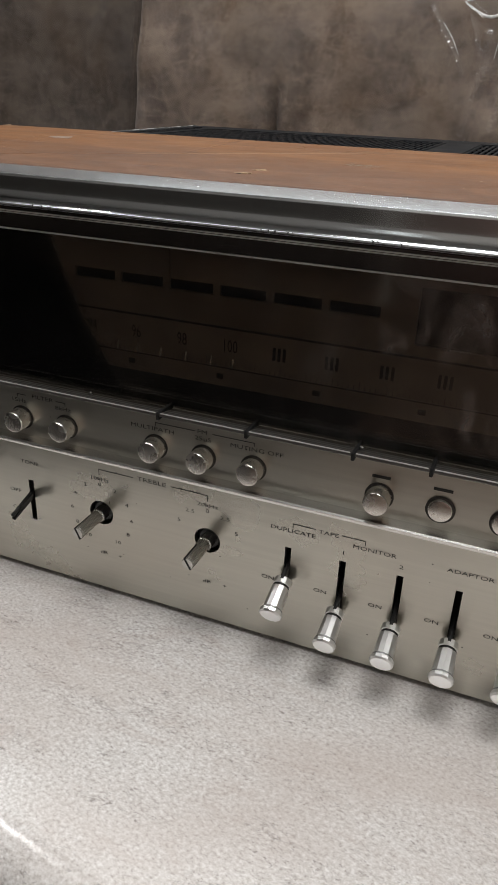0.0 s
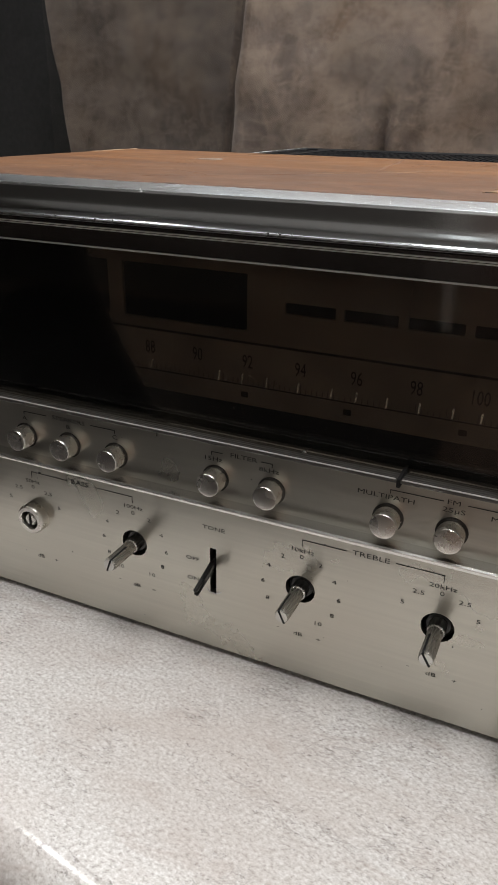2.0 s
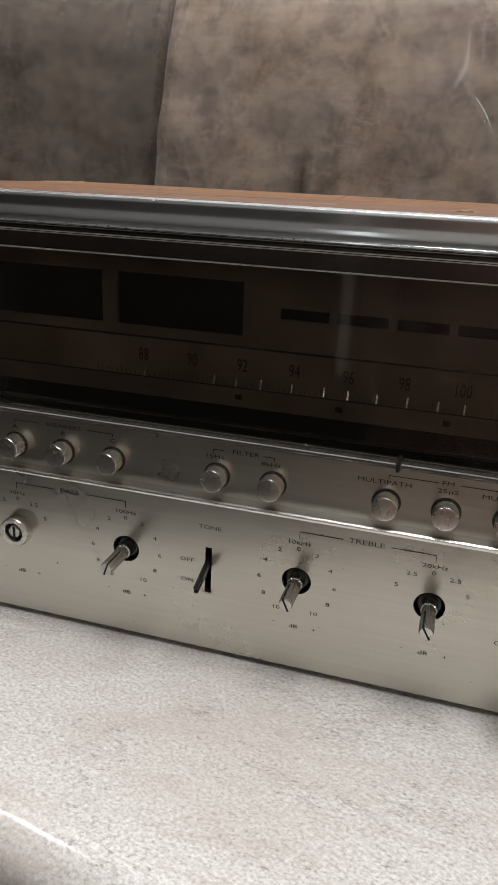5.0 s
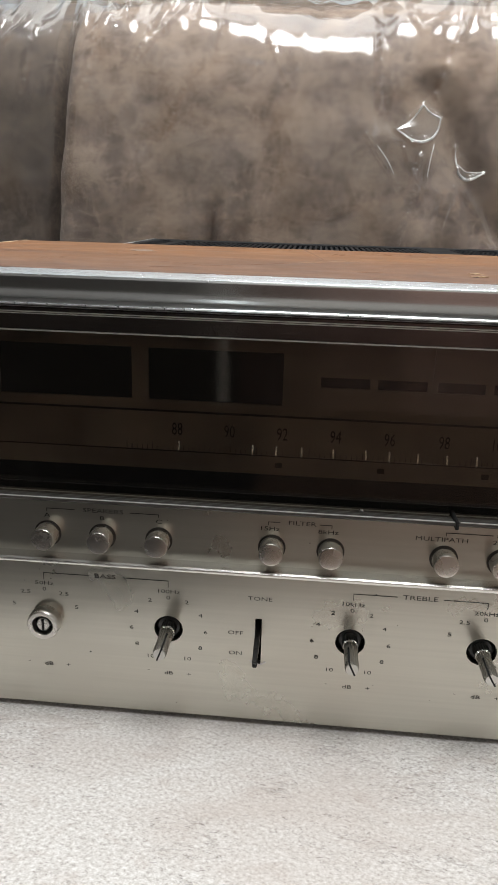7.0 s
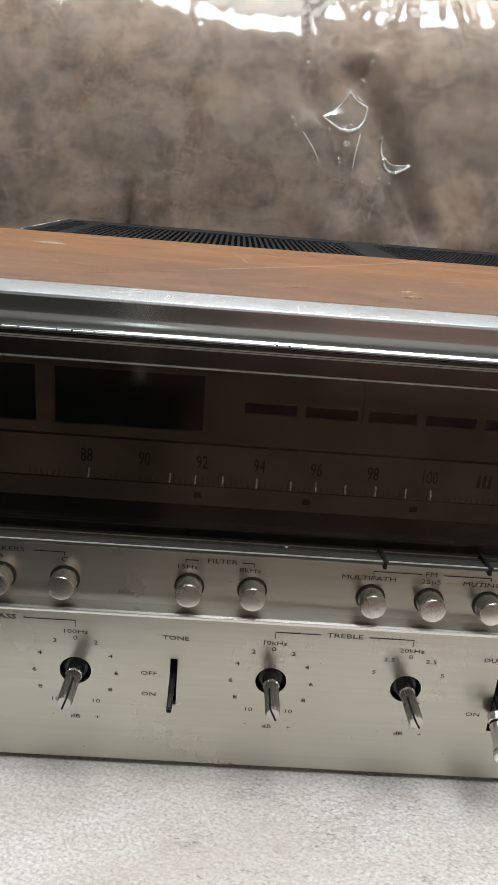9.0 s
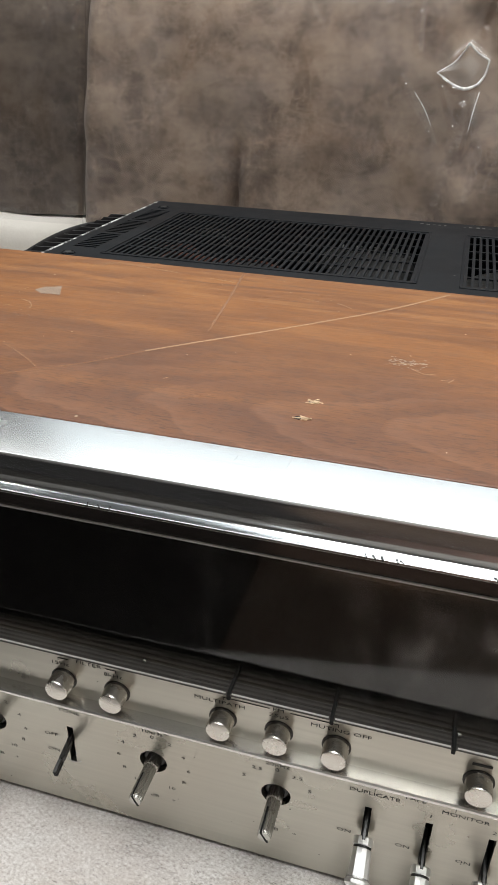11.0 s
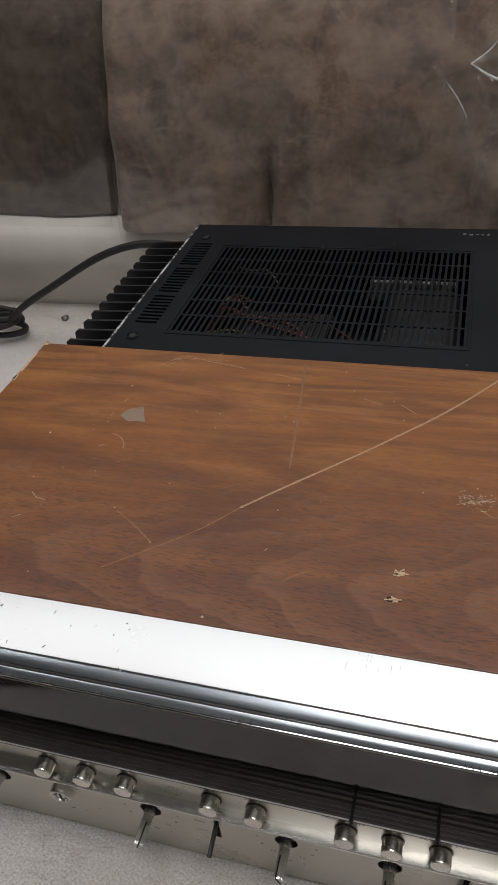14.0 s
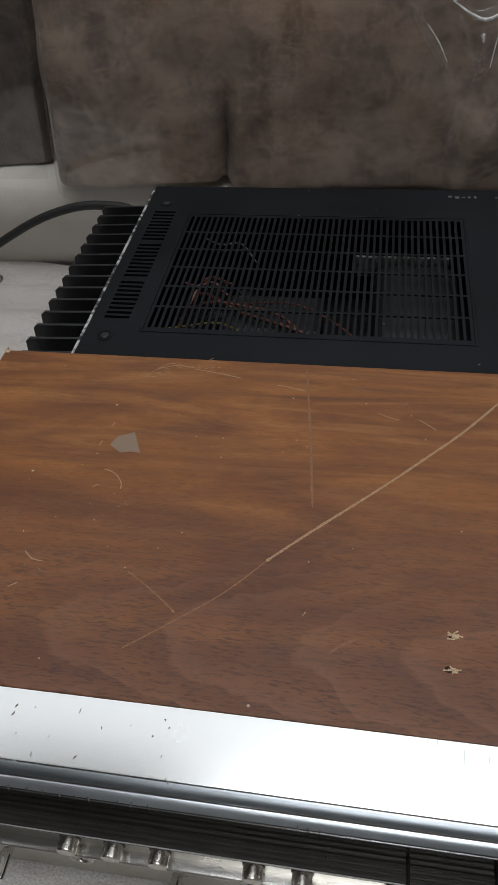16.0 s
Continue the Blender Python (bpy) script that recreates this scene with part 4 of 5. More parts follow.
def build_trim():
    """Aluminium top strip with its coved front and the stepped bezel beneath."""
    flat = [(0.0209, 0.2000), (0.0209, 0.2022), (0.0198, 0.20222), (-0.0072, 0.20262), (-0.0079, 0.2025), (-0.0082, 0.2021), (-0.0083, 0.2015)]
    cove = [(-0.0083, 0.2015), (-0.0083, 0.2005), (-0.00835, 0.1985), (-0.0085, 0.1965), (-0.0088, 0.1949), (-0.0093, 0.1935), (-0.0099, 0.1925), (-0.0105, 0.1919), (-0.0113, 0.1918),
            (-0.0135, 0.19235), (-0.0152, 0.1928), (-0.0157, 0.1930), (-0.0161, 0.19285), (-0.0162, 0.1924), (-0.0158, 0.1920), (-0.0110, 0.1905), (0.0209, 0.1903), (0.0209, 0.2000)]
    bm = extrude_x(bmesh.new(), flat[:-1] + cove[:-1], WL, WR)
    tr = part("top_trim", bm, M_TRIM, rx, "scratched satin aluminium top strip with coved front", smooth=True)
    # front faces get darker metal: their dark reflections are put into the colour
    tr.data.materials.append(M_COVE_DARKENED)
    tr.data.materials.append(M_SHELF_DARKENED)
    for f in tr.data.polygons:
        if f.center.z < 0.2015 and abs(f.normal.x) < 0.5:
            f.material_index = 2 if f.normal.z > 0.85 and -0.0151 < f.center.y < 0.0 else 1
    part("bezel", box(bmesh.new(), WL + 0.011, WR - 0.011, -0.0102, 0.004, 0.1818, 0.1903), M_GLOSSB, rx, "gloss black bezel above the glass")
    for z, h in ((0.1891, 0.00020), (0.1884, 0.00016), (0.1822, 0.00024)):
        part("bright_line", box(bmesh.new(), WL + 0.011, WR - 0.011, -0.0110, -0.0101, z - h, z + h), M_LINE, rx, "thin bright metal line")
    # chips and nicks along the upper front edge and on the flat
    rnd = random.Random(4)

    def shard(bm, x, y, z, w, d, h):
        """A crooked flake of torn metal."""
        ring = [bm.verts.new((x + w * rnd.uniform(0.5, 1) * math.cos(a), y + d * rnd.uniform(0.5, 1) * math.sin(a), z)) for a in (0.2, 1.3, 2.5, 3.6, 4.9)]
        tip = bm.verts.new((x + w * rnd.uniform(-0.4, 0.4), y + d * rnd.uniform(-0.4, 0.4), z + h))
        for a, b in zip(ring, ring[1:] + ring[:1]):
            bm.faces.new((a, b, tip))
        bm.faces.new(ring[::-1])
        return bm

    for k in range(12):
        x = -0.2 + 0.4 * rnd.random() if k > 8 else -0.165 + 0.1 * rnd.random()
        part("nick", shard(bmesh.new(), x, -0.0080, 0.2020, 0.0004 + 0.0006 * rnd.random(), 0.0006, 0.0006), M_WORN, tr)
    for k in range(18):
        x = -0.165 + 0.105 * rnd.random() if k < 14 else -0.05 + 0.22 * rnd.random()
        part("chipped_edge", shard(bmesh.new(), x, -0.0076 + 0.0009 * rnd.random(), 0.2022, 0.0003 + 0.0010 * rnd.random() ** 2, 0.0003 + 0.0004 * rnd.random(), 0.0005), M_MARK, tr)
    bm = bmesh.new()
    for dx, dy, w, h in ((0, 0, 0.0017, 0.0012), (0.0021, 0.0003, 0.0010, 0.0009), (-0.0018, 0.0001, 0.0008, 0.0007), (0.0009, -0.0004, 0.0011, 0.0008), (0.0003, 0.0012, 0.0007, 0.0007)):
        shard(bm, -0.0625 + dx, -0.0078 + dy, 0.2019, w, 0.0011, h)
    for x in (-0.131, -0.1265, -0.119, -0.112, -0.105, -0.0985, -0.093, -0.081, -0.076, -0.069, -0.011, -0.007, -0.003, 0.081, 0.0835, 0.086, 0.0905, 0.092, 0.119, 0.1205, 0.128):
        cut = bmesh.new()
        w = 0.00012 + 0.00022 * rnd.random()
        box(cut, -w, w, -0.0006, 0.0014, -0.0005, 0.00014)
        bmesh.ops.transform(cut, matrix=pose(x, -0.0157, 0.1929, 0, rnd.uniform(-15, 15), rnd.uniform(10, 50)), verts=cut.verts)
        part("lip_nick", cut, M_MARK, tr)
    part("dent", bm, M_WORN, tr, "bright dent in the strip's edge")
    for k in range(34):
        x = -0.16 + 0.10 * rnd.random() if k < 22 else 0.03 + 0.03 * rnd.random()
        y = -0.005 + 0.022 * rnd.random() if k < 22 else 0.0115 + 0.008 * rnd.random()
        bm = bmesh.new()
        w, l = (0.00011 + 0.00022 * rnd.random() ** 2, 0.0003 + 0.0007 * rnd.random() ** 2) if k < 22 else (0.00005, 0.001 + 0.0035 * rnd.random() ** 2)
        box(bm, -w, w, -l, l, 0, 0.00012)
        zt = 0.20252 - 0.0148 * (y + 0.0072)
        bmesh.ops.transform(bm, matrix=pose(x, y, zt, 0, 0, rnd.uniform(-40, 20) if k < 22 else rnd.uniform(-8, 2)), verts=bm.verts)
        part("scratch", bm, M_MARK if k < 22 else M_SILVERD, tr)


build_trim()


def build_dial():
    dl = part("dial_plate", plate(rect(WL + 0.013, WR - 0.013, 0.1125, 0.1820),
                                  [rect(a, b, 0.1500, 0.1720) for a, b in ((-0.1545, -0.0972), (-0.0902, -0.034), (0.131, 0.188), (0.195, 0.252))]
                                  + [rect(-0.0185 + 0.0231 * k, 0.0015 + 0.0231 * k, 0.1585, 0.1629) for k in range(6)], 0.019, 0.0205), M_DIAL, rx, "dark tuning dial behind smoked glass")
    part("window_backing", box(bmesh.new(), WL + 0.013, WR - 0.013, 0.0235, 0.0255, 0.1125, 0.1820), M_WINDOW, dl)
    part("scale_band", box(bmesh.new(), WL + 0.013, WR - 0.013, 0.01895, 0.0195, 0.1280, 0.1450), M_BAND, dl, "greyish tuning scale band")
    part("lower_band", box(bmesh.new(), WL + 0.013, WR - 0.013, 0.0185, 0.0195, 0.1126, 0.1195), M_WINDOW, dl)
    bm = bars_xz(bmesh.new(), [(WL + 0.013, WR - 0.013, 0.1450, 0.1458), (WL + 0.013, WR - 0.013, 0.1277, 0.1281)], 0.0188)
    part("dial_line", bm, M_DIALINK, dl)
    part("divider", box(bmesh.new(), 0.0262, 0.0284, 0.0175, 0.0188, 0.1585, 0.1818), M_DIAL, dl)
    for k in range(7):
        part("lettering", text_mesh(str(88 + 2 * k), -0.078 + 0.0223 * k, 0.1375, 0.0078, 0.0187, 0.62), M_DIALINK, dl)
    bm = bars_xz(bmesh.new(), [(-0.078 + 0.0223 * k + d, -0.078 + 0.0223 * k + d + 0.0012, 0.1348, 0.1402) for k in range(7, 11) for d in (-0.0032, -0.001, 0.0012)], 0.0187)
    part("lettering", bm, M_DIALINK, dl)
    ticks = [(-0.1 + 0.00223 * k, -0.1 + 0.00223 * k + 0.0003, 0.1283, 0.1302 if k % 5 else 0.1318) for k in range(118)]
    part("scale_marks", bars_xz(bmesh.new(), ticks, 0.0187), M_DIALTICK, dl)
    for x in (-0.0775, -0.0460, -0.0360, -0.0253, -0.0120, 0.0015, 0.0113, 0.0230, 0.0350, 0.0470, 0.0570):
        part("pale_mark", extrude_x(bmesh.new(), [(0.0190, 0.1287), (0.0178, 0.1287), (0.0190, 0.1325)], x, x + 0.0007), M_CHROME, dl, "small bright metal wedge")
    bm = bars_xz(bmesh.new(), [(-0.036 + 0.043 * k, -0.033 + 0.043 * k, 0.1228, 0.1250) for k in range(6)], 0.0187)
    part("lettering", bm, M_DIALINK, dl)
    gl = part("dial_glass", box(bmesh.new(), WL + 0.012, WR - 0.012, -0.0006, 0.0008, 0.1118, 0.1819), M_GLASS, rx, "smoked glass")
    gl.visible_shadow = False


build_dial()


def build_controls():
    for x in BUTTONS:
        bt = part("push_button", lathe(bmesh.new(), [(0.0049, -0.010), (0.0049, 0.0064), (0.0048, 0.0070), (0.0046, 0.0073), (0.0040, 0.0074)], (x, YS, ZB), n=32), M_KNOB, rx, smooth=True)
        part("ring", lathe(bmesh.new(), [(0.0056, -0.001), (0.0056, 0.0004), (0.0049, 0.0005)], (x, YS, ZB), n=32), M_KNOBRING, bt)
    for x in PRESSED:
        bt = part("push_button", lathe(bmesh.new(), [(0.0047, -0.012), (0.0047, 0.001), (0.0043, 0.0018), (0.0034, 0.002)], (x, YS, ZB), n=32), M_KNOB, rx, "push button pressed in", smooth=True)
        part("ring", lathe(bmesh.new(), [(0.0055, -0.001), (0.0055, 0.0006), (0.0049, 0.0008)], (x, YS, ZB), n=32), M_KNOBRING, bt)
    tilt = {-0.175: 60, -0.0785: 20, 0.0: -25, 0.055: -30}
    for x in SHAFTS:
        if x == -0.133:
            nut = part("bushing", lathe(bmesh.new(), [(0.0072, -0.003), (0.0072, 0.0036), (0.0070, 0.0046), (0.0064, 0.0052), (0.0047, 0.0052), (0.0045, 0.0048), (0.0044, 0.0010)], (x, YF, ZS), n=36), M_NUT, rx, "bare bright nut, its shaft pushed in", smooth=True)
            part("bore", lathe(bmesh.new(), [(0.0044, 0.0008), (0.0044, 0.0012)], (x, YF, ZS), n=20), M_VOID, nut)
            part("shaft_end", lathe(bmesh.new(), [(0.0030, 0.001), (0.0030, 0.0040), (0.0026, 0.0045)], (x, YF, ZS), n=20), M_SHAFT, nut)
            part("slit", box(bmesh.new(), x - 0.0005, x + 0.0005, -0.0048, -0.0040, ZS - 0.0028, ZS + 0.0028), M_VOID, nut)
            continue
        bm = lathe(bmesh.new(), [(0.0034, -0.013), (0.0034, 0.003), (0.0029, 0.0035), (0.0029, 0.0185), (0.0026, 0.0198)], (x, YF, ZS), n=72, flutes=18, depth=0.00022)
        sh = part("shaft", bm, M_SHAFT, rx, "bare splined steel shaft, its knob missing")
        bm = box(bmesh.new(), -0.00035, 0.00035, -0.0200, -0.0080, -0.00295, 0.00295)
        bmesh.ops.transform(bm, matrix=pose(x, YF, ZS, 0, tilt.get(x, 0), 0), verts=bm.verts)
        part("slit", bm, M_VOID, sh)
        part("bushing", lathe(bmesh.new(), [(0.0060, -0.012), (0.0058, -0.0030), (0.0046, -0.0020), (0.0037, -0.0020)], (x, YF, ZS), n=28), M_BLACK, sh)
    # tone switch lever
    def tipped(bm):
        bmesh.ops.transform(bm, matrix=pose(-0.0396, 0, 0.0525, 17, 0, 0), verts=bm.verts)
        return bm

    sw = part("switch_lever", tipped(box(bmesh.new(), -0.0011, 0.0011, -0.0095, 0.012, -0.0019, 0.0019, 0.0005, 1)), M_BLACK, rx, "bare black switch lever")
    for z0, z1 in ((-0.0018, -0.0003), (0.0004, 0.0018)):
        part("prong", tipped(box(bmesh.new(), -0.0010, 0.0010, -0.0160, -0.0092, z0, z1, 0.0004, 1)), M_BLACK, sw)
    bm = bmesh.new()
    ring = [[bm.verts.new((-0.0391 + r * math.cos(a), YF - 0.00012, 0.0412 + 0.8 * r * math.sin(a))) for r in (0.0034 - 0.0006 * math.sin(3 * k), 0.0042)] for k, a in enumerate(radians(205 + 13 * k) for k in range(11))]
    for p, q in zip(ring, ring[1:]):
        bm.faces.new((p[0], p[1], q[1], q[0]))
    part("worn_patch", bm, M_WORN, sw, "pale rubbed arc below the switch")
    # tape switches
    for x in SLOTS:
        lv = part("switch_knob", lathe(bmesh.new(), [(0.0038, 0.0), (0.0040, 0.0004), (0.0040, 0.0030), (0.0034, 0.0034), (0.0034, 0.0041), (0.0039, 0.0045), (0.0043, 0.0150), (0.0050, 0.0158), (0.0050, 0.0172), (0.0044, 0.0179)], (0, -0.0035, 0), n=12), M_LEVER, rx, "faceted chrome switch lever")
        lv.matrix_basis = pose(x, 0, 0.0465 if x == SLOTS[0] else 0.0375, 25 if x == SLOTS[0] else 20)
        part("groove", lathe(bmesh.new(), [(0.0036, 0.0033), (0.0036, 0.0042)], (0, -0.0035, 0), n=16), M_BLACK, lv)
        part("groove", lathe(bmesh.new(), [(0.00445, 0.0147), (0.00455, 0.0154)], (0, -0.0035, 0), n=16), M_SILVERD, lv)
        part("stem", box(bmesh.new(), -0.0011, 0.0011, -0.0055, 0.011, -0.004, 0.004, 0.0006, 1), M_BLACK, lv)


build_controls()


def build_lettering():
    y = YF - 0.00012
    big, mid, small = 0.0030, 0.0026, 0.0026

    def put(words, x, z, size, parent=PANEL, yy=y, widen=1.5):
        part("lettering", text_mesh(words, x, z + (0.0033 if parent is STRIP else 0.0), size, yy, widen), M_INK, parent)

    def bracket(x0, x1, w, z, parent, yy, drop):
        mid_x = (x0 + x1) / 2
        t = 0.00013
        z += 0.0033 if parent is STRIP else 0.0
        items = [(x0 - t, mid_x - w, z - t, z + t), (mid_x + w, x1 + t, z - t, z + t), (x0 - t, x0 + t, z - drop, z), (x1 - t, x1 + t, z - drop, z)]
        part("printed_line", bars_xz(bmesh.new(), items, yy, 0.00008), M_INK, parent)

    put("BASS", -0.106, 0.0757, big)
    bracket(-0.133, -0.0785, 0.007, 0.0757, PANEL, y, 0.003)
    put("TREBLE", 0.0275, 0.0757, big)
    bracket(0.0, 0.055, 0.0095, 0.0757, PANEL, y, 0.003)
    for x, head in ((-0.133, "50Hz"), (-0.0785, "100Hz"), (0.0, "10kHz"), (0.055, "20kHz")):
        put(head, x, 0.0706, small)
        put("0", x, 0.0677, small)
        put("dB", x, 0.0302, small)
        put("+", x + 0.009, 0.0302, small)
        put("-", x - 0.009, 0.0312, small)
        if head in ("50Hz", "20kHz"):
            marks = [("2.5", 0.0085, 0.0660), ("5", 0.0140, 0.0598)]
        else:
            marks = [("2", 0.0080, 0.0660), ("4", 0.0140, 0.0600), ("6", 0.0163, 0.0520), ("8", 0.0140, 0.0440), ("10", 0.0082, 0.0382)]
        for w, dx, z in marks:
            put(w, x + dx, z, small)
            put(w, x - dx, z, small)
    put("TONE", -0.039, 0.0702, small)
    put("OFF", -0.0492, 0.0530, small)
    put("ON", -0.0490, 0.0430, small)
    put("DUPLICATE", 0.0945, 0.0683, small)
    put("TAPE", 0.110, 0.0713, small)
    put("MONITOR", 0.1295, 0.0683, small)
    bracket(0.0945, 0.1255, 0.0055, 0.0720, PANEL, y, 0.002)
    put("1", 0.117, 0.0640, small)
    put("2", 0.141, 0.0640, small)
    put("ADAPTOR", 0.1675, 0.0683, small)
    for x in SLOTS:
        put("ON", x - 0.0085, 0.0418, small)
    ys = YS - 0.00012
    put("SPEAKERS", -0.104, 0.1053, mid, STRIP, ys)
    bracket(-0.1275, -0.081, 0.0115, 0.1053, STRIP, ys, 0.0014)
    for w, x in (("A", -0.1275), ("B", -0.1045), ("C", -0.081)):
        put(w, x, 0.1022, mid, STRIP, ys)
    put("FILTER", -0.023, 0.1053, mid, STRIP, ys)
    bracket(-0.0365, -0.0112, 0.0080, 0.1053, STRIP, ys, 0.0014)
    put("15Hz", -0.0360, 0.1023, mid, STRIP, ys)
    put("8kHz", -0.0125, 0.1023, mid, STRIP, ys)
    put("MULTIPATH", 0.0320, 0.1023, mid, STRIP, ys)
    put("FM", 0.0552, 0.1053, mid, STRIP, ys)
    bracket(0.0335, 0.078, 0.0040, 0.1053, STRIP, ys, 0.0014)
    put("25\u00b5S", 0.0555, 0.1023, mid, STRIP, ys)
    put("MUTING OFF", 0.0790, 0.1023, mid, STRIP, ys)
    items = [(x - 0.0035, x + 0.0035, 0.1051, 0.1063) for x in (0.1295, 0.1525, 0.1755)]
    part("lettering", bars_xz(bmesh.new(), items, ys, 0.00008), M_INK, STRIP)
    rnd = random.Random(8)
    for k in range(20):
        x, z = rnd.uniform(-0.15, 0.17), rnd.uniform(0.013, 0.11)
        if 0.078 < z < 0.092:
            continue
        r = rnd.uniform(0.00015, 0.0004)
        part("speck", lathe(bmesh.new(), [(r, 0), (r, 0.0001)], (x, y if z < 0.08 else ys, z), n=6), M_INK, PANEL if z < 0.08 else STRIP)


build_lettering()


def build_case():
    """Walnut sleeve round the front half, with worn ends."""
    y0, y1 = 0.0211, 0.2435
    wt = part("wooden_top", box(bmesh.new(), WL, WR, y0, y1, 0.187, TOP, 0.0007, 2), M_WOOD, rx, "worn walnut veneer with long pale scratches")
    for a, b in ((WL, WL + 0.0105), (WR - 0.0105, WR)):
        part("wooden_side", box(bmesh.new(), a, b, -0.004, y1, 0.0095, 0.187, 0.0007, 2), M_WOOD, rx, "walnut veneer side")
    part("front_frame", box(bmesh.new(), WL + 0.011, WR - 0.011, 0.026, y1 - 0.002, 0.012, 0.1865), M_VOID, rx)
    for x in (-0.16, 0.26):
        for y in (0.05, 0.43):
            part("rubber_foot", lathe(bmesh.new(), [(0.018, -0.0035), (0.018, 0.004), (0.016, 0.0045)], (x, y, 0.0100), "z", n=24), M_RUBBER, rx)
    rnd = random.Random(12)
    # pale broken veneer along the left rear corner
    for k in range(9):
        y = 0.19 + 0.054 * rnd.random()
        part("chip", box(bmesh.new(), WL - 0.0003, WL + 0.0006 + 0.0018 * rnd.random(), y, y + 0.003 + 0.006 * rnd.random(), TOP - 0.003, TOP + 0.0002, 0.0003, 1), M_PALEWOOD, wt)
    part("chip", box(bmesh.new(), WL - 0.0002, WL + 0.0035, 0.2405, 0.2437, TOP - 0.004, TOP + 0.0002, 0.0004, 1), M_PALEWOOD, wt)

    def ribbon(pts, w, material, name="scratch", lift=0.00007):
        bm = bmesh.new()
        left = []
        ps = [Vector((a, b, 0)) for a, b in pts]
        for i, p in enumerate(ps):
            d = (ps[min(i + 1, len(ps) - 1)] - ps[max(i - 1, 0)]).normalized()
            nrm = Vector((-d.y, d.x, 0))
            ww = w * (0.75 + 0.5 * rnd.random()) * (0.35 if i in (0, len(ps) - 1) else 1)
            left.append((p + nrm * ww, p - nrm * ww))
        lo = [[bm.verts.new((q.x, q.y, TOP - 0.0003)) for q in pr] for pr in left]
        hi = [[bm.verts.new((q.x, q.y, TOP + lift)) for q in pr] for pr in left]
        for i in range(len(ps) - 1):
            bm.faces.new((hi[i][0], hi[i][1], hi[i + 1][1], hi[i + 1][0]))
            bm.faces.new((lo[i][0], hi[i][0], hi[i + 1][0], lo[i + 1][0]))
            bm.faces.new((lo[i][1], hi[i][1], hi[i + 1][1], lo[i + 1][1]))
        bmesh.ops.recalc_face_normals(bm, faces=bm.faces)
        part(name, bm, material, wt)

    def arc(p, q, bend, n=24):
        p, q = Vector(p), Vector(q)
        d = q - p
        nr = Vector((-d.y, d.x))
        out = []
        for i in range(n + 1):
            t = i / n
            w = p + d * t + nr * bend * math.sin(math.pi * t)
            out.append((w.x, w.y))
        return out

    return wt, ribbon, arc


WOOD, ribbon, arc = build_case()


def splinters(x, y, size, n, seed):
    """A small crater of broken veneer with pale fibres."""
    rnd = random.Random(seed)
    bm = bmesh.new()
    for k in range(n):
        l = size * rnd.uniform(0.25, 0.65)
        b2 = box(bmesh.new(), -l, l, -size * 0.11, size * 0.11, 0, rnd.uniform(0.0002, 0.0006))
        bmesh.ops.transform(b2, matrix=pose(x + rnd.gauss(0, 0.55) * size, y + rnd.gauss(0, 0.3) * size, TOP - 0.0001, rnd.uniform(-6, 6), rnd.uniform(-6, 6), rnd.gauss(0, 28)), verts=b2.verts)
        me = bpy.data.meshes.new("t")
        b2.to_mesh(me)
        b2.free()
        bm.from_mesh(me)
        bpy.data.meshes.remove(me)
    return bm


# the long pale scratch, then shorter marks and scuffs
LONG = [(-0.095, 0.044), (-0.075, 0.060), (-0.055, 0.077), (-0.038, 0.0965), (-0.019, 0.1155), (0.003, 0.1365), (0.0215, 0.1545), (0.0385, 0.172), (0.0575, 0.192), (0.078, 0.217), (0.0945, 0.2395)]


ribbon(smooth_line(LONG[3:], 16), 0.00066, M_SCRATCH)
ribbon(smooth_line(LONG[:4]), 0.00035, M_FAINT)
ribbon(arc((-0.032, 0.2385), (-0.019, 0.131), 0.004), 0.0007, M_FAINT)
ribbon(arc((-0.103, 0.084), (-0.075, 0.064), 0.02), 0.0004, M_FAINT)
ribbon(arc((-0.005, 0.052), (0.006, 0.060), 0.05, 8), 0.0004, M_FAINT)
for pts, w in (([(-0.130, 0.224), (-0.125, 0.231), (-0.114, 0.236), (-0.098, 0.2345)], 0.0005), ([(-0.128, 0.2275), (-0.118, 0.2375), (-0.107, 0.2362)], 0.0004), ([(-0.102, 0.2338), (-0.086, 0.2312), (-0.070, 0.2272)], 0.0006),
               ([(-0.049, 0.223), (-0.040, 0.2215), (-0.031, 0.219)], 0.0006), ([(0.011, 0.204), (0.018, 0.2005), (0.024, 0.199)], 0.0005), ([(0.034, 0.200), (0.039, 0.1965), (0.044, 0.192)], 0.0005),
               ([(-0.133, 0.147), (-0.1265, 0.1445), (-0.1215, 0.1385), (-0.1205, 0.134)], 0.0006), ([(-0.157, 0.090), (-0.152, 0.086), (-0.146, 0.085)], 0.0008), ([(-0.158, 0.069), (-0.154, 0.072)], 0.0008),
               ([(-0.1415, 0.164), (-0.1405, 0.168)], 0.0006), ([(-0.1385, 0.179), (-0.1375, 0.1835)], 0.0007), ([(-0.136, 0.134), (-0.133, 0.136)], 0.0006), ([(0.070, 0.117), (0.078, 0.1205), (0.0835, 0.119)], 0.0004),
               ([(0.082, 0.116), (0.088, 0.111), (0.093, 0.112)], 0.0005), ([(0.0985, 0.104), (0.101, 0.109)], 0.0005), ([(0.0955, 0.106), (0.099, 0.108)], 0.0004), ([(-0.018, 0.069), (-0.0165, 0.0715)], 0.0006), ([(0.120, 0.168), (0.123, 0.172)], 0.0006)):
    ribbon(smooth_line(pts, 4), w * 0.45, M_SCRATCH)
rs = random.Random(21)
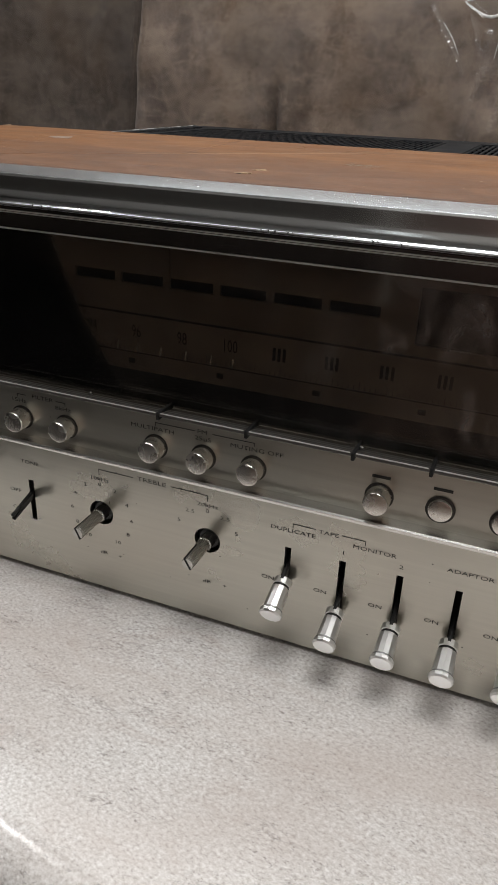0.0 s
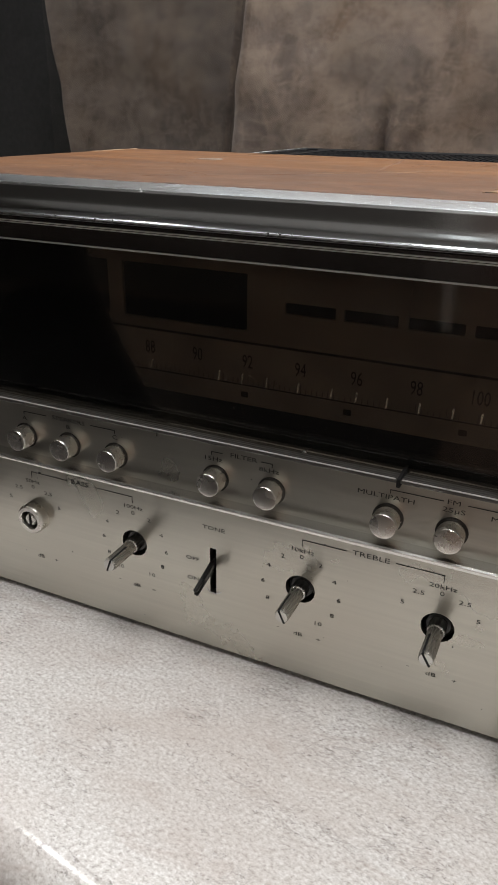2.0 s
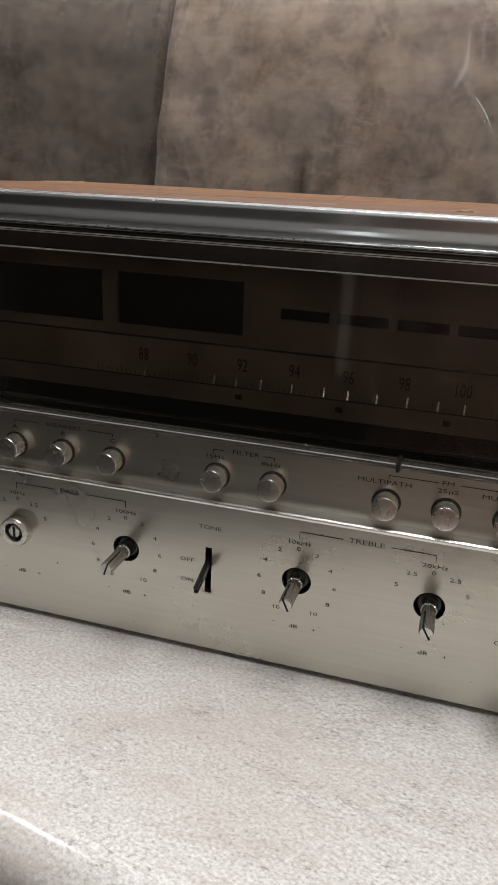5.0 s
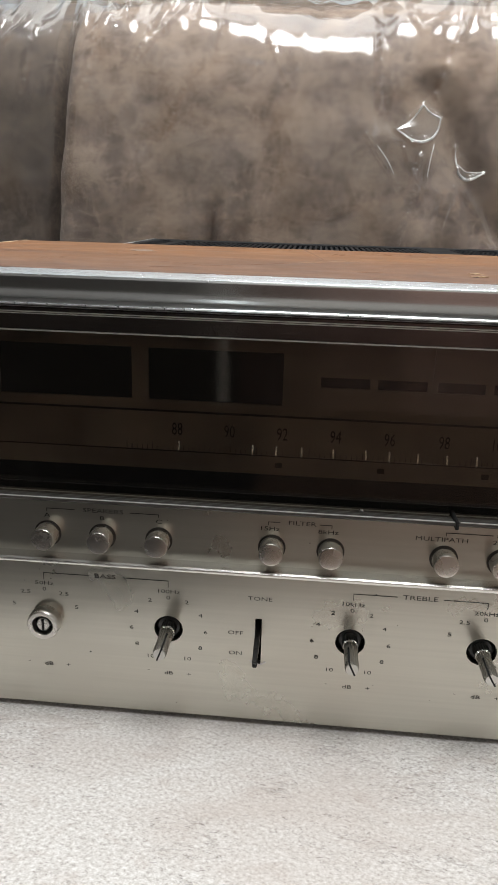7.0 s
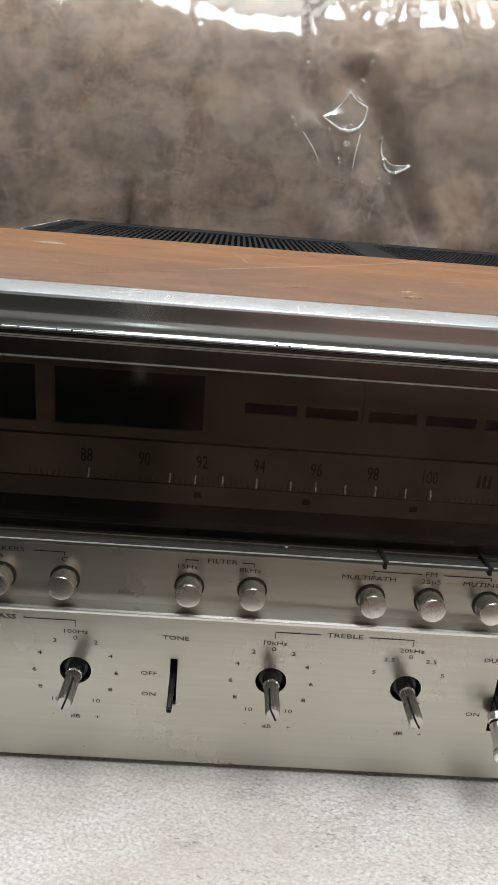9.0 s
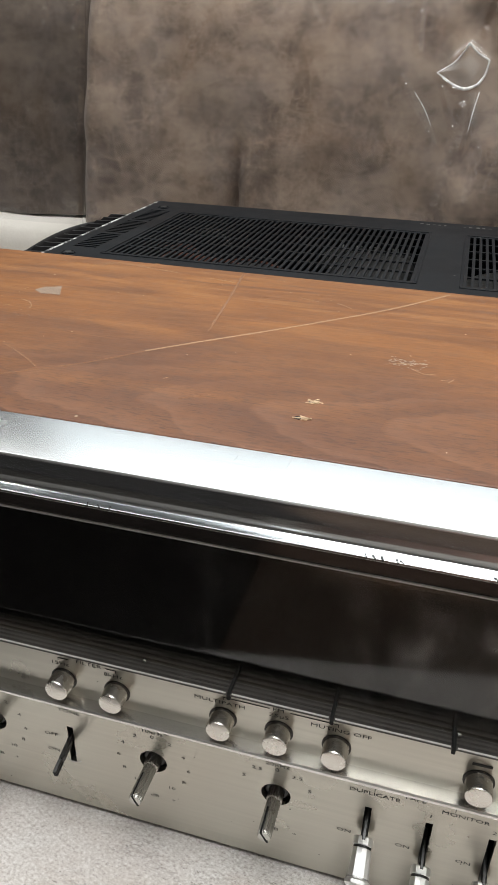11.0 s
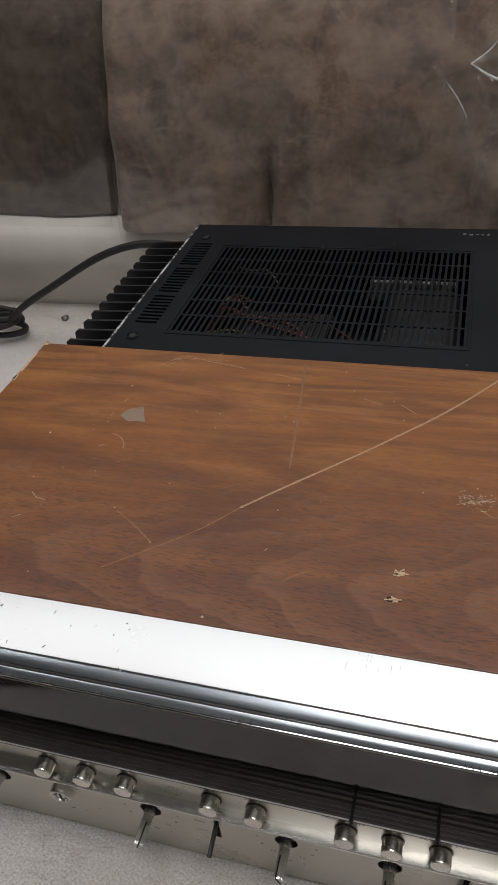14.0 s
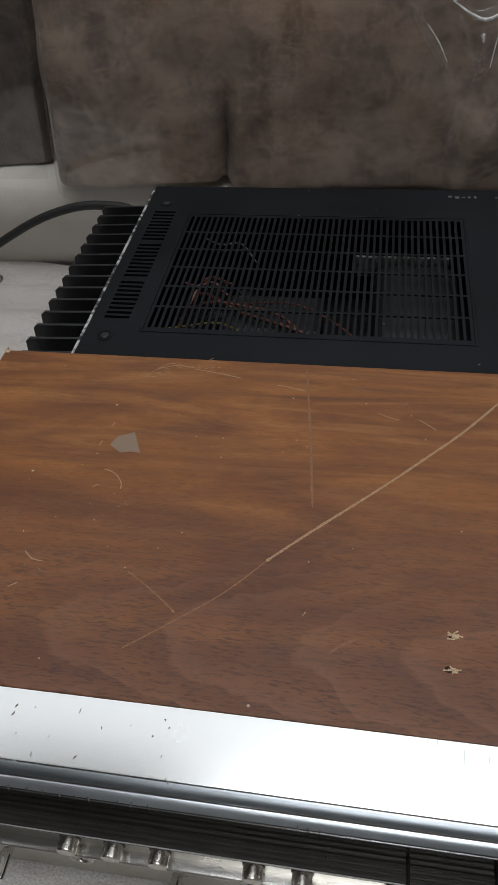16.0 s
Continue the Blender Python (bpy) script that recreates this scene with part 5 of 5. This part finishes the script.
for k in range(26):
    t = rs.random()
    x, y = -0.131 + 0.045 * t + rs.gauss(0, 0.002), 0.226 + 0.011 * math.sin(2.2 * t) + rs.gauss(0, 0.002)
    a, l = rs.uniform(-0.5, 0.9), rs.uniform(0.001, 0.006)
    ribbon([(x, y), (x + l * math.cos(a) / 2, y + l * math.sin(a) / 2 + 0.0003), (x + l * math.cos(a), y + l * math.sin(a))], 0.00016, M_SCRATCH)
for cx, cy, n in ((0.025, 0.212, 9), (-0.125, 0.125, 8), (-0.15, 0.08, 6), (0.0, 0.19, 5), (0.055, 0.19, 6)):
    for k in range(n):
        x, y = rs.gauss(cx, 0.008), rs.gauss(cy, 0.006)
        a, l = rs.uniform(-0.8, 0.8), rs.uniform(0.0008, 0.004)
        ribbon([(x, y), (x + l * math.cos(a) / 2, y + l * math.sin(a) / 2 + 0.0002), (x + l * math.cos(a), y + l * math.sin(a))], 0.00014, M_FAINT if k % 3 else M_SCUFF)
for k in range(80):
    x, y = rs.gauss(0.080, 0.0048), rs.gauss(0.1215, 0.0034)
    a, l = rs.gauss(0.2, 0.7), rs.uniform(0.0005, 0.0022)
    ribbon([(x, y), (x + l * math.cos(a) / 2, y + l * math.sin(a) / 2 + 0.0002), (x + l * math.cos(a), y + l * math.sin(a))], 0.00015, M_WHITE_SCRATCH)
# rubbed pale patch where a label was torn off
bm = bmesh.new()
outline = [(-0.1355, 0.1655), (-0.1325, 0.1725), (-0.1275, 0.1742), (-0.1240, 0.1765), (-0.1195, 0.1665), (-0.1165, 0.1605), (-0.1225, 0.1612), (-0.1280, 0.1598)]
face = bm.faces.new([bm.verts.new((a, b, TOP - 0.0002)) for a, b in outline])
for v in [g for g in bmesh.ops.extrude_face_region(bm, geom=[face])["geom"] if isinstance(g, bmesh.types.BMVert)]:
    v.co.z = TOP + 0.00008
bmesh.ops.recalc_face_normals(bm, faces=bm.faces)
part("pale_patch", bm, M_SCUFF, WOOD, "greyish rest of a torn-off label")
for k in range(46):
    x, y = rs.uniform(WL + 0.01, 0.2), rs.uniform(0.03, 0.238)
    r = rs.uniform(0.0002, 0.0005)
    part("speck", lathe(bmesh.new(), [(r, -0.0002), (r * 0.8, 0.0003)], (x, y, TOP - 0.00018), "z", n=6), M_PALEWOOD, WOOD)
part("chip", splinters(0.048, 0.0665, 0.0028, 12, 1), M_PALEWOOD, WOOD)
part("chip", splinters(0.0470, 0.0510, 0.0026, 9, 2), M_PALEWOOD, WOOD)
for hx, hy, hr in ((0.0448, 0.0508, 0.0019), (0.0466, 0.0660, 0.0012)):
    part("hole", lathe(bmesh.new(), [(hr, -0.0002), (hr * 0.9, 0.00012)], (hx, hy, TOP), "z", n=5), M_VOID, WOOD)


def build_chassis():
    """Black steel rear half with pierced top."""
    x0, x1, y0, y1, z = -0.187, 0.293, 0.2437, 0.482, 0.1968
    holes = []
    for vx0, vx1, n in ((-0.1455, 0.069, 46), (0.1025, 0.262, 34)):
        pitch = (vx1 - vx0) / n
        for i in range(n):
            for j in range(6):
                a = 0.2815 + 0.02525 * j
                holes.append(rect(vx0 + pitch * i + 0.0010, vx0 + pitch * (i + 1) - 0.0010, a, a + 0.0232))
    for k in range(27):
        y = 0.290 + 0.0053 * k + 0.004 * (k > 8) + 0.004 * (k > 17)
        holes.append(rect(-0.1775, -0.1595, y, y + 0.0028))
    tp = part("top_cover", plate(rect(x0, x1, y0, y1), holes, z - 0.0012, z, up="z"), M_CHASSIS, rx, "black painted steel cover pierced with cooling slots")
    for vx0, vx1 in ((-0.1455, 0.069), (0.1025, 0.262)):
        bm = bmesh.new()
        for a, b, c, d in ((vx0 - 0.0035, vx1 + 0.0035, 0.2760, 0.2782), (vx0 - 0.0035, vx1 + 0.0035, 0.4345, 0.4367), (vx0 - 0.0035, vx0 - 0.0013, 0.2782, 0.4345), (vx1 + 0.0013, vx1 + 0.0035, 0.2782, 0.4345)):
            box(bm, a, b, c, d, z - 0.0005, z + 0.0007, 0.0003, 1)
        part("vent_border", bm, M_CHASSIS, tp)
    part("left_side", box(bmesh.new(), x0, x0 + 0.002, y0, y1, 0.012, z - 0.0012), M_CHASSIS, rx)
    part("right_side", box(bmesh.new(), x1 - 0.002, x1, y0, y1, 0.012, z - 0.0012), M_CHASSIS, rx)
    part("rear_panel", box(bmesh.new(), x0 + 0.002, x1 - 0.002, y1 - 0.002, y1, 0.012, z - 0.0012), M_CHASSIS, rx)
    part("bottom_plate", box(bmesh.new(), x0 + 0.002, x1 - 0.002, y0, y1 - 0.002, 0.012, 0.014), M_CHASSIS, rx)
    part("worn_edge", box(bmesh.new(), x0 - 0.0012, x0 + 0.0010, y0 + 0.001, y1, z - 0.004, z + 0.0004, 0.0005, 1), M_EDGE, tp, "edge worn to bare metal")
    for x, y in ((-0.1708, 0.270), (-0.1708, 0.452)):
        sc = part("screw", lathe(bmesh.new(), [(0.0052, -0.0004), (0.0052, 0.0006), (0.0043, 0.0008), (0.0040, 0.0003)], (x, y, z), "z", n=24), M_CHASSIS, tp)
        part("screw_head", lathe(bmesh.new(), [(0.0032, 0), (0.0031, 0.0008), (0.0022, 0.0013)], (x, y, z), "z", n=20), M_CORE, sc)
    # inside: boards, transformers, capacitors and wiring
    # board and capacitors are near-black, with the shade under the cover in their colour
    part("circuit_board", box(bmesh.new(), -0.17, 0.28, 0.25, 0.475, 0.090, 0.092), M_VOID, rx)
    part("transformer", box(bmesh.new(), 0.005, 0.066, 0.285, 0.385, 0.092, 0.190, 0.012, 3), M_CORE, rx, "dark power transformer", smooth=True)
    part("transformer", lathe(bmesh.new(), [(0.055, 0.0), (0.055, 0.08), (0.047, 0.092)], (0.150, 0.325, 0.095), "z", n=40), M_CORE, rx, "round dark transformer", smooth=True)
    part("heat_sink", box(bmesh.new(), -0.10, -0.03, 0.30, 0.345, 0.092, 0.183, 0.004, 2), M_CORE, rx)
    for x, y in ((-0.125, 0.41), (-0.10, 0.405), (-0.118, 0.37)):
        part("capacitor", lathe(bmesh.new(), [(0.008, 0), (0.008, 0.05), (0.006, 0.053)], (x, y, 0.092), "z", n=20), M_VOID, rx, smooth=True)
    part("terminal_strip", box(bmesh.new(), -0.01, 0.06, 0.392, 0.396, 0.17, 0.188, 0.001, 1), M_TERM, rx)
    wires = [[(-0.132, 0.335, 0.17), (-0.11, 0.326, 0.187), (-0.08, 0.32, 0.188), (-0.055, 0.308, 0.189), (-0.03, 0.285, 0.18)],
             [(-0.135, 0.345, 0.165), (-0.118, 0.338, 0.186), (-0.085, 0.315, 0.187), (-0.05, 0.30, 0.187), (-0.02, 0.29, 0.18)],
             [(-0.14, 0.30, 0.16), (-0.12, 0.35, 0.188), (-0.10, 0.36, 0.18)]]
    for w in wires:
        part("wire", tube(bmesh.new(), w, 0.0016, 8), M_COPPER, rx, "red-brown wire")
    thin = [[(-0.13, 0.415, 0.186), (-0.115, 0.40, 0.190), (-0.10, 0.405, 0.188), (-0.085, 0.385, 0.184)], [(-0.138, 0.30, 0.182), (-0.12, 0.296, 0.188), (-0.10, 0.302, 0.187), (-0.08, 0.297, 0.182)],
            [(-0.09, 0.33, 0.184), (-0.05, 0.325, 0.189), (-0.02, 0.305, 0.189), (0.0, 0.288, 0.184)], [(-0.135, 0.352, 0.186), (-0.122, 0.342, 0.190), (-0.112, 0.35, 0.188), (-0.10, 0.34, 0.184)]]
    for w, m in zip(thin, (M_TERM, M_YELLOW, M_COPPER, M_PINK)):
        part("wire", tube(bmesh.new(), w, 0.0008, 6), m, rx)
    for k in range(15):
        part("solder_tag", box(bmesh.new(), 0.006 + 0.0036 * k, 0.0075 + 0.0036 * k, 0.3895, 0.3915, 0.184, 0.1915, 0.0003, 1), M_TERM if k % 3 else M_SILVERD, rx)
    # worn maker's sticker at the rear edge
    bm = bmesh.new()
    rnd = random.Random(5)
    for k in range(12):
        x = 0.060 + 0.0052 * k + rnd.uniform(0, 0.001)
        if k in (5, 6):
            continue
        box(bm, x, x + rnd.uniform(0.0015, 0.003), 0.4685 + rnd.uniform(-0.001, 0.001), 0.4700 + rnd.uniform(0, 0.002), z, z + 0.00025)
    part("lettering", bm, M_STICKER, tp)


def make_edge():
    m, nt, p = node_mat("chipped_black_edge")
    f = noise_tex(nt, coords(nt), 130, 5, 0.7)
    col = ramp(nt, f, [(0.47, (0.015, 0.016, 0.017)), (0.53, (0.42, 0.42, 0.41))])
    nt.links.new(col, p.inputs["Base Color"])
    p.inputs["Roughness"].default_value = 0.5
    return m


M_EDGE = make_edge()
build_chassis()


def build_fins():
    hs = part("heat_sink", box(bmesh.new(), -0.1905, -0.1872, 0.258, 0.478, 0.03, 0.190), M_FIN, rx, "black finned heat sink")
    prof = [(-0.1905, 0.030), (-0.232, 0.030), (-0.235, 0.033), (-0.2365, 0.17), (-0.2355, 0.181), (-0.2325, 0.1835), (-0.228, 0.1835), (-0.1905, 0.185)]
    for k in range(14):
        y = 0.2655 + 0.01565 * k
        bm = bmesh.new()
        a = [bm.verts.new((x, y - 0.0012, z)) for x, z in prof]
        b = [bm.verts.new((x, y + 0.0012, z)) for x, z in prof]
        n = len(prof)
        for i in range(n):
            bm.faces.new((a[i], a[(i + 1) % n], b[(i + 1) % n], b[i]))
        bm.faces.new(a)
        bm.faces.new(b)
        bmesh.ops.recalc_face_normals(bm, faces=bm.faces)
        part("fin", bm, M_FIN, hs)


build_fins()

# ---------- power cord ----------
cord = thing("power_cord", (-0.45, 0.55, TABLE), "black mains cord leaving the receiver, bundled on the table", "cable")
pts = [(-0.186, 0.486, 0.140), (-0.215, 0.498, 0.163), (-0.250, 0.508, 0.164), (-0.285, 0.513, 0.158), (-0.330, 0.517, 0.140), (-0.392, 0.521, 0.104), (-0.450, 0.530, 0.068), (-0.490, 0.545, 0.034)]
part("cord", tube(bmesh.new(), pts, 0.0042, 12), M_RUBBER, cord, smooth=True)
loops = []
for i in range(64):
    a = i / 64 * 2 * math.pi * 3.2
    loops.append((-0.512 + 0.034 * math.cos(a), 0.555 + 0.018 * math.sin(a) + 0.004 * math.sin(a * 0.6), TABLE + 0.012 + 0.016 * (1 + math.sin(a * 0.37)) * 0.8))
part("coil", tube(bmesh.new(), loops, 0.0042, 8), M_RUBBER, cord, "bundled loops of cord", smooth=True)

# crumb on the table behind the receiver
bm = bmesh.new()
bmesh.ops.create_icosphere(bm, subdivisions=2, radius=0.0055)
for v in bm.verts:
    v.co = Vector((-0.448, 0.612, TABLE + 0.0025)) + Vector((v.co.x, v.co.y, v.co.z * 0.6)) * (1 + 0.35 * noise.noise(v.co * 300))
solo("crumb", bm, M_TERM, "small greyish crumb lying on the table", "crumb", smooth=True)
